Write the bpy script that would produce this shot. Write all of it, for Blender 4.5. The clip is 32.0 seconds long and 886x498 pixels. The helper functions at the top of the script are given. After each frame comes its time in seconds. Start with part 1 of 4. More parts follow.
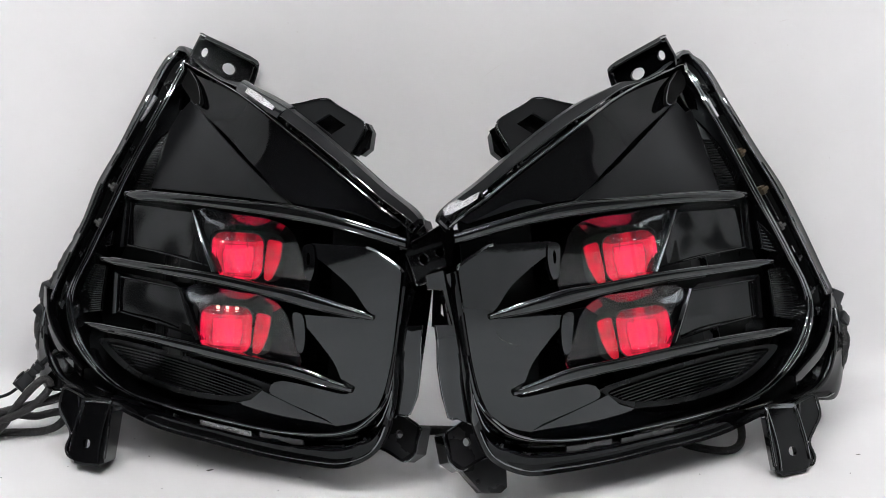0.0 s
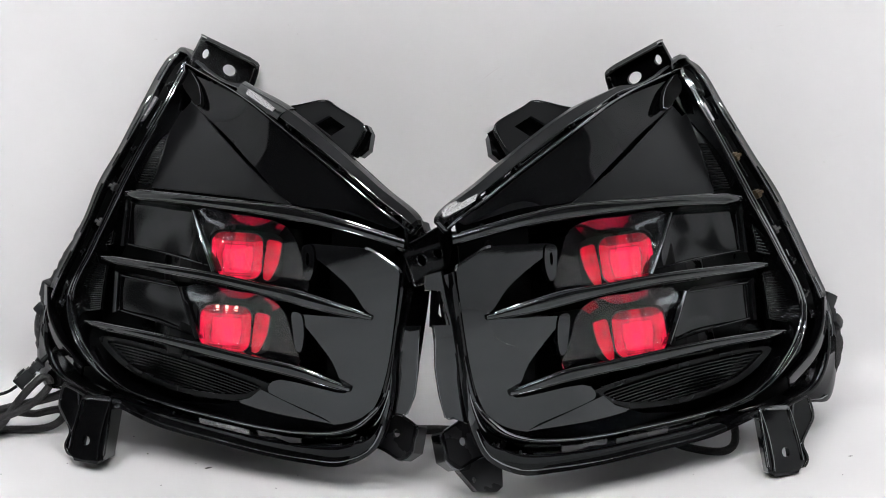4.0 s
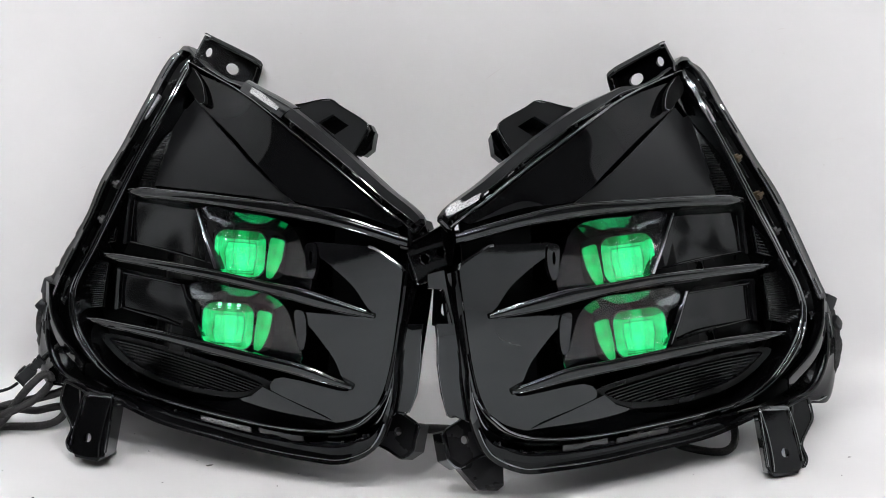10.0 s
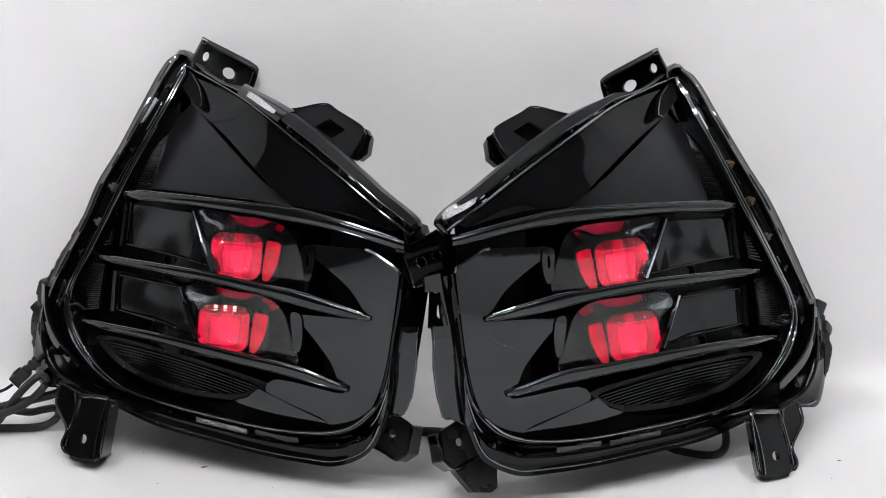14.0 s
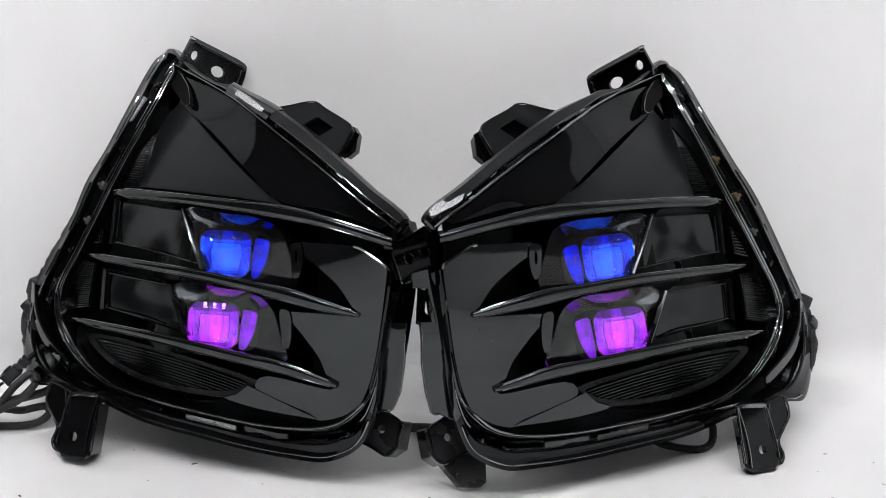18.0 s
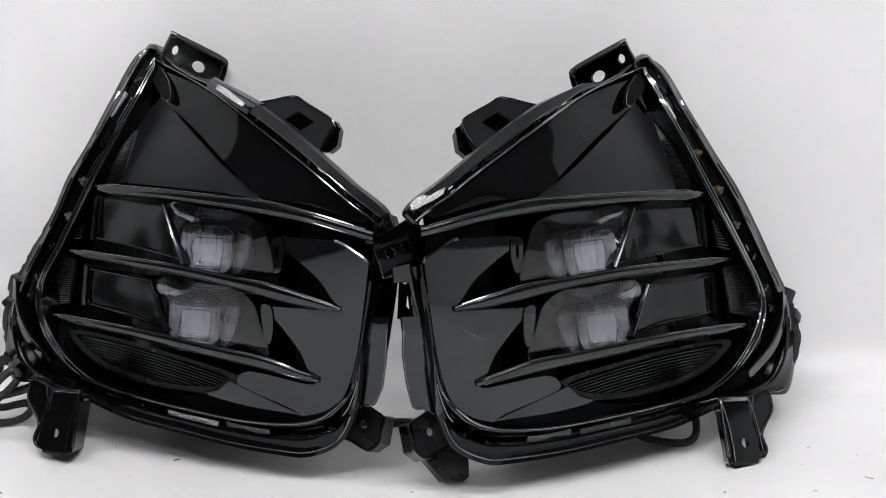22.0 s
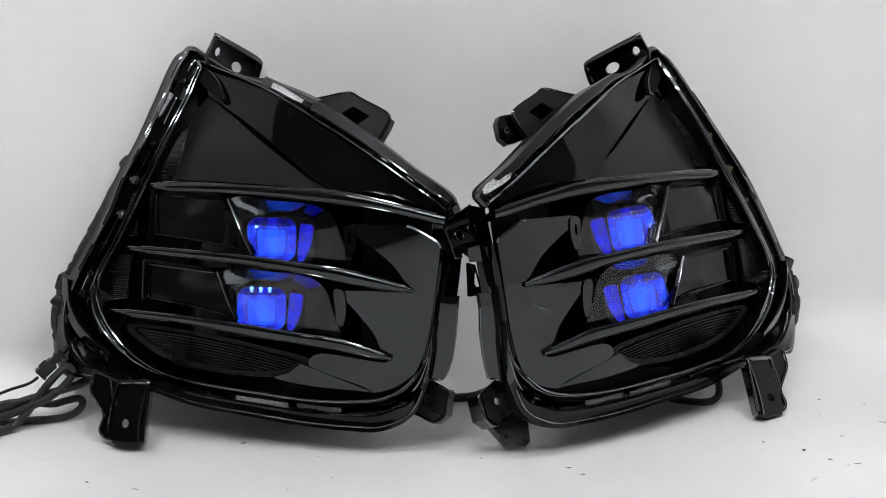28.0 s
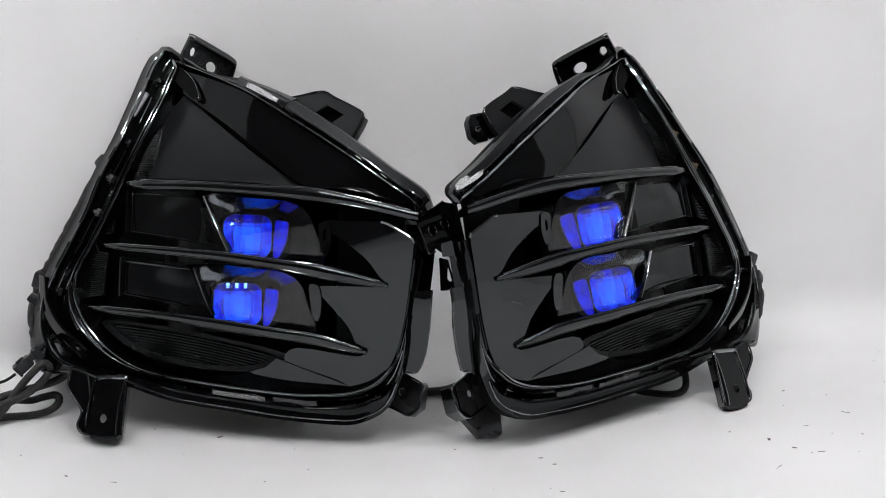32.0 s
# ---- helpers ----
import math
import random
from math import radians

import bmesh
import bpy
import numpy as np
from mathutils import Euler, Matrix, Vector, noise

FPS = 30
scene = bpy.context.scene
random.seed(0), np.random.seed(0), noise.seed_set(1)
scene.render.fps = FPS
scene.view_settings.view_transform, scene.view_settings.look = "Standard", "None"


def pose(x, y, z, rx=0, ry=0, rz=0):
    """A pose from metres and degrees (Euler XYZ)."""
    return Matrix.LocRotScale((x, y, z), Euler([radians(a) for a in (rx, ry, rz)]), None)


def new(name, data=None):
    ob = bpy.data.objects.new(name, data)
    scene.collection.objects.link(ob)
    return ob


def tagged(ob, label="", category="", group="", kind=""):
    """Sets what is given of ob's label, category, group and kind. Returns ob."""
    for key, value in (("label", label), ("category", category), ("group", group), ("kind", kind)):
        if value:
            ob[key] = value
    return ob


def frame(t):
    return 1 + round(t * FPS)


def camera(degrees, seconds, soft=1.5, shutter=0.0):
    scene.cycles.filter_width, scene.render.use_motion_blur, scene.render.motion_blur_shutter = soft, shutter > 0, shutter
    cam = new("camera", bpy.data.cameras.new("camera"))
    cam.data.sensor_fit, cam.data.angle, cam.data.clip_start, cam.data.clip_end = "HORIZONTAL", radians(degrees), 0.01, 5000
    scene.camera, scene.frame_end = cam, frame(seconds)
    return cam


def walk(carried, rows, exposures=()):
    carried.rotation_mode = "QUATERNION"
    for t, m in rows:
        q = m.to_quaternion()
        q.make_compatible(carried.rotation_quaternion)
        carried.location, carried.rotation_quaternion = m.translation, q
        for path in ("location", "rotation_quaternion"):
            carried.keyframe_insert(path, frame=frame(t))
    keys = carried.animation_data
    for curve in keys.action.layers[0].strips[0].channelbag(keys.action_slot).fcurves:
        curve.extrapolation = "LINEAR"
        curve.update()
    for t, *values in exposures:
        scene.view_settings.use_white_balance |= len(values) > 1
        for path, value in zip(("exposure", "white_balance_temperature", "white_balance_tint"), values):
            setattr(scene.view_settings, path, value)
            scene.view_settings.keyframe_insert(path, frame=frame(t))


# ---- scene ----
cam = camera(34, 32.0, 1.0)
PATH = [
    (0, pose(0.0102, -1.2018, 0.5348, 76.514, 1.601, -0.442)),
    (0.5, pose(0.012, -1.2046, 0.536, 76.491, 1.537, -0.392)),
    (1, pose(0.0162, -1.2074, 0.5362, 76.539, 1.509, -0.345)),
    (1.5, pose(0.0129, -1.2098, 0.5376, 76.542, 1.422, -0.423)),
    (2, pose(0.0131, -1.2092, 0.5374, 76.54, 1.364, -0.447)),
    (2.5, pose(0.0116, -1.2084, 0.5356, 76.572, 1.355, -0.495)),
    (3, pose(0.0095, -1.2094, 0.5356, 76.581, 1.276, -0.57)),
    (3.5, pose(0.0089, -1.2125, 0.5375, 76.581, 1.249, -0.569)),
    (5.5, pose(0.0023, -1.2176, 0.5373, 76.54, 1.114, -0.429)),
    (6, pose(0.0008, -1.2194, 0.5357, 76.622, 1.101, -0.437)),
    (6.5, pose(0.0026, -1.2222, 0.5381, 76.638, 1.081, -0.39)),
    (7, pose(0.0029, -1.2233, 0.5388, 76.63, 1.021, -0.476)),
    (7.5, pose(0.0015, -1.2232, 0.5356, 76.664, 0.961, -0.521)),
    (8, pose(0.0002, -1.224, 0.5357, 76.673, 0.899, -0.594)),
    (8.5, pose(0.0006, -1.2242, 0.5351, 76.697, 0.82, -0.58)),
    (9, pose(0.0027, -1.2231, 0.5383, 76.571, 0.815, -0.561)),
    (9.5, pose(-0, -1.2232, 0.5368, 76.668, 0.796, -0.679)),
    (10, pose(-0.0018, -1.2206, 0.5338, 76.752, 0.791, -0.745)),
    (10.5, pose(-0.0011, -1.2226, 0.5337, 76.785, 0.803, -0.827)),
    (11, pose(0.0002, -1.225, 0.5339, 76.819, 0.816, -0.832)),
    (11.5, pose(0.0013, -1.227, 0.532, 76.893, 0.759, -0.859)),
    (12, pose(0.0012, -1.2287, 0.535, 76.833, 0.69, -0.829)),
    (12.5, pose(-0.0063, -1.2294, 0.5309, 76.936, 0.579, -0.96)),
    (13, pose(-0.0082, -1.2322, 0.5313, 76.983, 0.46, -1.015)),
    (13.5, pose(-0.0096, -1.2335, 0.5325, 76.992, 0.396, -1.119)),
    (14, pose(-0.0144, -1.2322, 0.5323, 77.065, 0.369, -1.365)),
    (14.5, pose(-0.0121, -1.2309, 0.5341, 77.009, 0.38, -1.455)),
    (16.5, pose(-0.0083, -1.2296, 0.5277, 77.045, 0.521, -1.699)),
    (17, pose(-0.008, -1.2316, 0.5298, 77.044, 0.534, -1.676)),
    (17.5, pose(-0.0095, -1.2358, 0.5312, 77.005, 0.556, -1.693)),
    (18, pose(-0.011, -1.2408, 0.5317, 77.028, 0.55, -1.745)),
    (18.5, pose(-0.0086, -1.2436, 0.5329, 76.977, 0.539, -1.79)),
    (19, pose(-0.0102, -1.2448, 0.5307, 77.026, 0.541, -1.953)),
    (19.5, pose(-0.0072, -1.2424, 0.5289, 77.043, 0.572, -2.027)),
    (20, pose(-0.0028, -1.2399, 0.527, 77.02, 0.64, -2.011)),
    (20.5, pose(-0.0006, -1.2382, 0.5273, 76.989, 0.668, -2.072)),
    (21, pose(-0.0028, -1.2349, 0.5257, 76.913, 0.68, -2.154)),
    (21.5, pose(-0.0051, -1.2371, 0.5261, 77.004, 0.676, -2.196)),
    (22, pose(-0.0021, -1.2391, 0.5273, 76.953, 0.693, -2.138)),
    (22.5, pose(-0.003, -1.2405, 0.5281, 76.911, 0.692, -2.098)),
    (23, pose(-0.0082, -1.2387, 0.5258, 76.92, 0.661, -2.106)),
    (23.5, pose(-0.0135, -1.2369, 0.5285, 76.822, 0.651, -2.131)),
    (24, pose(-0.0148, -1.2441, 0.5263, 76.821, 0.61, -2.25)),
    (24.5, pose(-0.0227, -1.2537, 0.5212, 76.857, 0.602, -2.814)),
    (25, pose(-0.0409, -1.2681, 0.5218, 76.898, 0.736, -3.621)),
    (25.5, pose(-0.0985, -1.2772, 0.5314, 76.877, 0.882, -4.895)),
    (27.5, pose(-0.232, -1.3045, 0.5309, 76.998, 1.215, -9.446)),
    (28, pose(-0.2537, -1.3119, 0.534, 76.919, 1.169, -9.96)),
    (28.5, pose(-0.2654, -1.3215, 0.5345, 76.884, 1.088, -10.332)),
    (29, pose(-0.2712, -1.3303, 0.5323, 76.974, 0.98, -10.563)),
    (29.5, pose(-0.2759, -1.3323, 0.5337, 77.028, 0.891, -10.816)),
    (30, pose(-0.2717, -1.3357, 0.5346, 77.095, 0.907, -10.909)),
    (30.5, pose(-0.2749, -1.3379, 0.5324, 77.179, 0.912, -11.235)),
    (31, pose(-0.2744, -1.3404, 0.5356, 77.159, 0.943, -11.376)),
    (31.5, pose(-0.2726, -1.3414, 0.5325, 77.167, 1.026, -11.476)),
    (32, pose(-0.2703, -1.3397, 0.5311, 77.1, 1.083, -11.481)),
]
walk(cam, PATH, [(0, 0.0), (20, -0.03), (22, 0.0), (23, 0.04), (24.5, -0.06), (28, -0.25), (32, -0.25)])

# ---- world and lights: an unseen room, assumed, under ceiling light panels ----
world = bpy.data.worlds.new("world")
scene.world = world
world.use_nodes = True
world.node_tree.nodes["Background"].inputs[0].default_value = (0.9, 0.94, 1, 1)
world.node_tree.nodes["Background"].inputs[1].default_value = 0.15


# ---- materials ----
def nodes_of(name):
    m = bpy.data.materials.new(name)
    m.use_nodes = True
    return m, m.node_tree.nodes, m.node_tree.links, m.node_tree.nodes["Principled BSDF"]


def plastic(name, colour, rough, grain=900.0, bump=0.02, vary=0.3, dust=0.0, coat=0.0, spec=0.5):
    """Moulded plastic: fine grain, uneven gloss, a little dust."""
    m, n, l, b = nodes_of(name)
    tc = n.new("ShaderNodeTexCoord")
    fine = n.new("ShaderNodeTexNoise")
    fine.inputs["Scale"].default_value = grain
    fine.inputs["Detail"].default_value = 4
    big = n.new("ShaderNodeTexNoise")
    big.inputs["Scale"].default_value = 22
    big.inputs["Detail"].default_value = 5
    l.new(tc.outputs["Object"], fine.inputs["Vector"])
    l.new(tc.outputs["Object"], big.inputs["Vector"])
    mix = n.new("ShaderNodeMix")
    mix.data_type = "RGBA"
    mix.inputs[6].default_value = (*colour, 1)
    mix.inputs[7].default_value = (*[c * 1.6 + dust for c in colour], 1)
    l.new(big.outputs["Fac"], mix.inputs[0])
    l.new(mix.outputs[2], b.inputs["Base Color"])
    r = n.new("ShaderNodeMapRange")
    r.inputs[1].default_value, r.inputs[2].default_value = 0.35, 0.75
    r.inputs[3].default_value, r.inputs[4].default_value = rough * (1 - vary), rough * (1 + vary)
    l.new(big.outputs["Fac"], r.inputs[0])
    l.new(r.outputs[0], b.inputs["Roughness"])
    bp = n.new("ShaderNodeBump")
    bp.inputs["Strength"].default_value = bump
    bp.inputs["Distance"].default_value = 0.0006
    l.new(fine.outputs["Fac"], bp.inputs["Height"])
    l.new(bp.outputs[0], b.inputs["Normal"])
    b.inputs["Coat Weight"].default_value = coat
    b.inputs["Coat Roughness"].default_value = 0.03
    b.inputs["Specular IOR Level"].default_value = spec
    b.inputs["Specular Tint"].default_value = (0.9, 0.97, 1, 1)
    return m


def glass(name, tint=(1, 1, 1), rough=0.0, ior=1.4):
    m, n, l, b = nodes_of(name)
    b.inputs["Base Color"].default_value = (*tint, 1)
    b.inputs["Transmission Weight"].default_value = 1
    b.inputs["Roughness"].default_value = rough
    b.inputs["IOR"].default_value = ior
    return m


def sums(n, l, op, a, b=None, c=None):
    """One arithmetic node; a, b and c are sockets or numbers."""
    m = n.new("ShaderNodeMath")
    m.operation = op
    for k, q in enumerate((a, b, c)):
        if q is None:
            continue
        if isinstance(q, (int, float)):
            m.inputs[k].default_value = q
        else:
            l.new(q, m.inputs[k])
    return m.outputs[0]


def led_field(n, l):
    """The lit pattern of an LED panel over its map (millimetres across and up from the lens's middle): 0 dark seam to 1 hot."""
    uv = n.new("ShaderNodeUVMap")
    xy = n.new("ShaderNodeSeparateXYZ")
    l.new(uv.outputs[0], xy.inputs[0])
    x, y = xy.outputs[0], xy.outputs[1]
    streak = n.new("ShaderNodeTexNoise")
    streak.inputs["Scale"].default_value = 0.22
    streak.inputs["Detail"].default_value = 4
    squash = n.new("ShaderNodeMapping")
    squash.inputs["Scale"].default_value = (1.5, 0.22, 1)
    l.new(uv.outputs[0], squash.inputs["Vector"])
    l.new(squash.outputs[0], streak.inputs["Vector"])
    cloud = n.new("ShaderNodeTexNoise")
    cloud.inputs["Scale"].default_value = 0.09
    cloud.inputs["Detail"].default_value = 5
    l.new(uv.outputs[0], cloud.inputs["Vector"])
    f = sums(n, l, "MULTIPLY_ADD", streak.outputs["Fac"], 0.75, 0.06)
    f = sums(n, l, "MULTIPLY_ADD", cloud.outputs["Fac"], 0.7, f)
    f = sums(n, l, "SUBTRACT", f, 0.3)
    # the plate's upright lines bow outwards, as the barrel-shaped lens shows them
    edge_x = x
    x = sums(n, l, "MULTIPLY", x, sums(n, l, "MULTIPLY_ADD", sums(n, l, "MULTIPLY", y, y), 0.0007, 1.0))
    # the square inner plate is brighter; its frame is a dark line
    far = sums(n, l, "MAXIMUM", sums(n, l, "ABSOLUTE", x), sums(n, l, "MULTIPLY", sums(n, l, "ABSOLUTE", sums(n, l, "ADD", y, 3.5)), 1.08))
    f = sums(n, l, "MULTIPLY_ADD", sums(n, l, "LESS_THAN", far, 15.5), 0.2, f)
    frame_line = sums(n, l, "COMPARE", far, 15.5, 0.6)
    f = sums(n, l, "MULTIPLY_ADD", frame_line, -0.36, f)
    f = sums(n, l, "MULTIPLY_ADD", sums(n, l, "COMPARE", x, 1.5, 6.0), 0.16, f)
    # two slim upright seams, broken here and there
    for at_x, wide in ((-8.0, 0.45), (8.5, 0.35)):
        seam = sums(n, l, "COMPARE", x, at_x, wide)
        seam = sums(n, l, "MULTIPLY", seam, sums(n, l, "GREATER_THAN", cloud.outputs["Fac"], 0.5))
        f = sums(n, l, "MULTIPLY_ADD", seam, -0.4, f)
    # the top dimmed for the lens's upper face, and the dimmer guide beside the lens
    f = sums(n, l, "MULTIPLY_ADD", sums(n, l, "GREATER_THAN", y, 14.5), -0.36, f)
    f = sums(n, l, "MULTIPLY_ADD", sums(n, l, "COMPARE", y, 14.5, 0.4), -0.2, f)
    f = sums(n, l, "MULTIPLY_ADD", sums(n, l, "LESS_THAN", edge_x, -21.0), 0.12, f)
    return sums(n, l, "MULTIPLY_ADD", sums(n, l, "GREATER_THAN", edge_x, 25.0), -0.16, f)


def glowing(name, tones):
    """Lit LED plastic, from its dark seams over its body and bright middle to its hot spots."""
    m, n, l, b = nodes_of(name)
    top = 1.5 * max(tones[1])
    ramp = n.new("ShaderNodeValToRGB")
    while len(ramp.color_ramp.elements) < 4:
        ramp.color_ramp.elements.new(0.5)
    for e, at_f, c in zip(ramp.color_ramp.elements, (0.05, 0.4, 0.75, 1.0), (tones[2], tones[0], tones[1], [q * 1.5 for q in tones[1]])):
        e.position = at_f
        e.color = (*[q / top for q in c], 1)
    l.new(led_field(n, l), ramp.inputs[0])
    l.new(ramp.outputs[0], b.inputs["Emission Color"])
    b.inputs["Emission Strength"].default_value = top
    b.inputs["Base Color"].default_value = (0.02, 0.02, 0.02, 1)
    b.inputs["Roughness"].default_value = 0.5
    b.inputs["Specular IOR Level"].default_value = 0.05
    return m


def spot_glow(name, colour):
    """The small naked LED chips."""
    m, n, l, b = nodes_of(name)
    b.inputs["Emission Color"].default_value = (*colour, 1)
    b.inputs["Emission Strength"].default_value = 1
    return m


GLOSS = plastic("piano_black_plastic", (0.0012, 0.0012, 0.0014), 0.03, 1500, 0.006, 0.4, 0.0, 0.0, 0.72)
BOWL = plastic("bowl_black_plastic", (0.0012, 0.0012, 0.0014), 0.5, 1500, 0.0, 0.4, 0.0, 0.0, 0.0)
UNDER = plastic("dull_underside_plastic", (0.0015, 0.0015, 0.0015), 0.7, 900, 0.1, 0.2, 0.0, 0.0, 0.08)
RIM = plastic("rim_black_plastic", (0.0014, 0.0014, 0.0016), 0.06, 700, 0.04, 0.5, 0.0, 0.0, 0.9)
SATIN = plastic("satin_black_plastic", (0.004, 0.004, 0.0045), 0.36, 2200, 0.12, 0.15, 0.0, 0.0, 0.5)
MATT = plastic("grained_black_plastic", (0.012, 0.012, 0.013), 0.3, 1800, 0.25, 0.3, 0.002)
DARK = plastic("dark_inner_plastic", (0.001, 0.001, 0.001), 0.35, 900, 0.1, 0.3, 0.0, 0.0, 0.2)
RIBBED = plastic("ribbed_black_plastic", (0.002, 0.002, 0.0022), 0.14, 1500, 0.1, 0.3, 0.0, 0.0, 0.6)
FOIL_GLINTS = plastic("metal_film_and_glints", (0.4, 0.4, 0.41), 0.16, 420, 1.0, 0.6)
FOIL_GLINTS.node_tree.nodes["Bump"].inputs["Distance"].default_value = 0.003
FOIL_GLINTS.node_tree.nodes["Principled BSDF"].inputs["Metallic"].default_value = 0.55
# white flecks in the colour stand for glints on crinkled black plastic
glint_noise, torn = FOIL_GLINTS.node_tree.nodes.new("ShaderNodeTexNoise"), FOIL_GLINTS.node_tree.nodes.new("ShaderNodeMapRange")
glint_noise.inputs["Scale"].default_value, glint_noise.inputs["Detail"].default_value = 1300, 3
torn.inputs[1].default_value, torn.inputs[2].default_value = 0.34, 0.54
FOIL_GLINTS.node_tree.links.new(FOIL_GLINTS.node_tree.nodes["Texture Coordinate"].outputs["Object"], glint_noise.inputs["Vector"])
FOIL_GLINTS.node_tree.links.new(glint_noise.outputs["Fac"], torn.inputs[0])
FOIL_GLINTS.node_tree.links.new(torn.outputs[0], FOIL_GLINTS.node_tree.nodes["Mix"].inputs[0])
FOIL_GLINTS.node_tree.nodes["Mix"].inputs[6].default_value = (0.004, 0.004, 0.004, 1)
FOIL_GLINTS.node_tree.nodes["Mix"].inputs[7].default_value = (0.85, 0.85, 0.86, 1)
SCUFF = plastic("scuffed_black_plastic", (0.03, 0.03, 0.03), 0.25, 420, 0.9, 0.6, 0.05)
GLITTER = plastic("grained_shiny_plastic", (0.012, 0.012, 0.013), 0.13, 800, 1.0, 0.4, 0.02, 0.0, 1.0)
GLITTER.node_tree.nodes["Bump"].inputs["Distance"].default_value = 0.006
UPPER = plastic("upper_panel_plastic", (0.0012, 0.0012, 0.0014), 0.03, 1500, 0.006, 0.4, 0.0, 0.0, 0.32)
CEILING_GLOSS = plastic("smooth_black_plastic", (0.0012, 0.0012, 0.0014), 0.05, 1500, 0.0, 0.2, 0.0, 0.0, 0.8)
CEILING_GLOSS.node_tree.nodes["Principled BSDF"].inputs["IOR"].default_value = 2.2
POCKET = plastic("pocket_black_plastic", (0.0012, 0.0012, 0.0014), 0.16, 1500, 0.01, 0.4, 0.0, 0.0, 0.5)
SLAT = plastic("dim_slat_plastic", (0.0015, 0.0015, 0.0016), 0.22, 1500, 0.1, 0.3, 0.0, 0.0, 0.3)
EDGE = plastic("polished_black_edge", (0.002, 0.002, 0.0022), 0.08, 600, 0.05, 0.6, 0.0, 0.6, 1.0)
EDGE.node_tree.nodes["Principled BSDF"].inputs["IOR"].default_value = 1.9
BRASS = plastic("dull_brass_clip", (0.05, 0.035, 0.02), 0.35, 500, 0.3, 0.4)
COVER = glass("clear_cover_glass", (0.95, 0.96, 0.97), 0.0, 1.38)
LENS = glass("clear_lens_glass", (0.97, 0.98, 1.0), 0.0, 1.28)
CHIP = plastic("dirt_chip", (0.02, 0.018, 0.016), 0.6)
# for each colour: body, bright middle, seam and chip
GLOW = {}
for key, word, tones in (
        ("R", "red", ((0.75, 0.0, 0.025), (1.25, 0.0, 0.075), (0.10, 0.0, 0.004), (5.0, 1.6, 1.1))),
        ("O", "orange", ((0.85, 0.11, 0.05), (1.5, 0.24, 0.12), (0.28, 0.02, 0.01), (5.0, 2.0, 1.0))),
        ("Y", "lime", ((0.5, 0.8, 0.06), (0.8, 1.25, 0.16), (0.10, 0.17, 0.008), (2.4, 3.4, 0.9))),
        ("G", "green", ((0.0, 0.65, 0.13), (0.01, 1.1, 0.3), (0.0, 0.13, 0.02), (0.6, 4.0, 1.6))),
        ("A", "azure", ((0.0, 0.27, 1.0), (0.005, 0.75, 1.6), (0.0, 0.035, 0.22), (0.8, 3.0, 6.0))),
        ("B", "blue", ((0.0, 0.002, 0.85), (0.0, 0.14, 1.5), (0.0, 0.0, 0.12), (0.5, 1.8, 6.0))),
        ("M", "magenta", ((0.26, 0.006, 0.9), (0.85, 0.04, 1.3), (0.05, 0.0, 0.16), (3.0, 0.9, 4.5)))):
    GLOW[key] = [glowing(word + "_panel_glow", tones), spot_glow(word + "_chip_glow", tones[3])]


def sheet_white(name, colour, seed, rough=0.55):
    """White painted board with faint dirt and scratches."""
    m, n, l, b = nodes_of(name)
    tc = n.new("ShaderNodeTexCoord")
    mp = n.new("ShaderNodeMapping")
    mp.inputs["Location"].default_value = (seed, seed * 0.7, 0)
    l.new(tc.outputs["Object"], mp.inputs["Vector"])
    big = n.new("ShaderNodeTexNoise")
    big.inputs["Scale"].default_value = 3.0
    big.inputs["Detail"].default_value = 6
    l.new(mp.outputs[0], big.inputs["Vector"])
    fine = n.new("ShaderNodeTexNoise")
    fine.inputs["Scale"].default_value = 160
    fine.inputs["Detail"].default_value = 4
    l.new(mp.outputs[0], fine.inputs["Vector"])
    ramp = n.new("ShaderNodeValToRGB")
    ramp.color_ramp.elements[0].position, ramp.color_ramp.elements[0].color = 0.35, (*[c * 0.9 for c in colour], 1)
    ramp.color_ramp.elements[1].position, ramp.color_ramp.elements[1].color = 0.65, (*colour, 1)
    l.new(big.outputs["Fac"], ramp.inputs[0])
    spots = n.new("ShaderNodeValToRGB")
    spots.color_ramp.elements[0].position, spots.color_ramp.elements[0].color = 0.2, (0.88, 0.87, 0.86, 1)
    spots.color_ramp.elements[1].position, spots.color_ramp.elements[1].color = 0.27, (1, 1, 1, 1)
    l.new(fine.outputs["Fac"], spots.inputs[0])
    mul = n.new("ShaderNodeMix")
    mul.data_type, mul.blend_type = "RGBA", "MULTIPLY"
    mul.inputs[0].default_value = 1
    l.new(ramp.outputs[0], mul.inputs[6])
    l.new(spots.outputs[0], mul.inputs[7])
    l.new(mul.outputs[2], b.inputs["Base Color"])
    b.inputs["Roughness"].default_value = rough
    bp = n.new("ShaderNodeBump")
    bp.inputs["Strength"].default_value = 0.08
    bp.inputs["Distance"].default_value = 0.001
    l.new(fine.outputs["Fac"], bp.inputs["Height"])
    l.new(bp.outputs[0], b.inputs["Normal"])
    return m


BOARD = sheet_white("white_table_board", (0.80, 0.80, 0.81), 3.1, 0.35)
WALLP = sheet_white("white_wall_paint", (0.78, 0.775, 0.78), 8.4, 0.5)


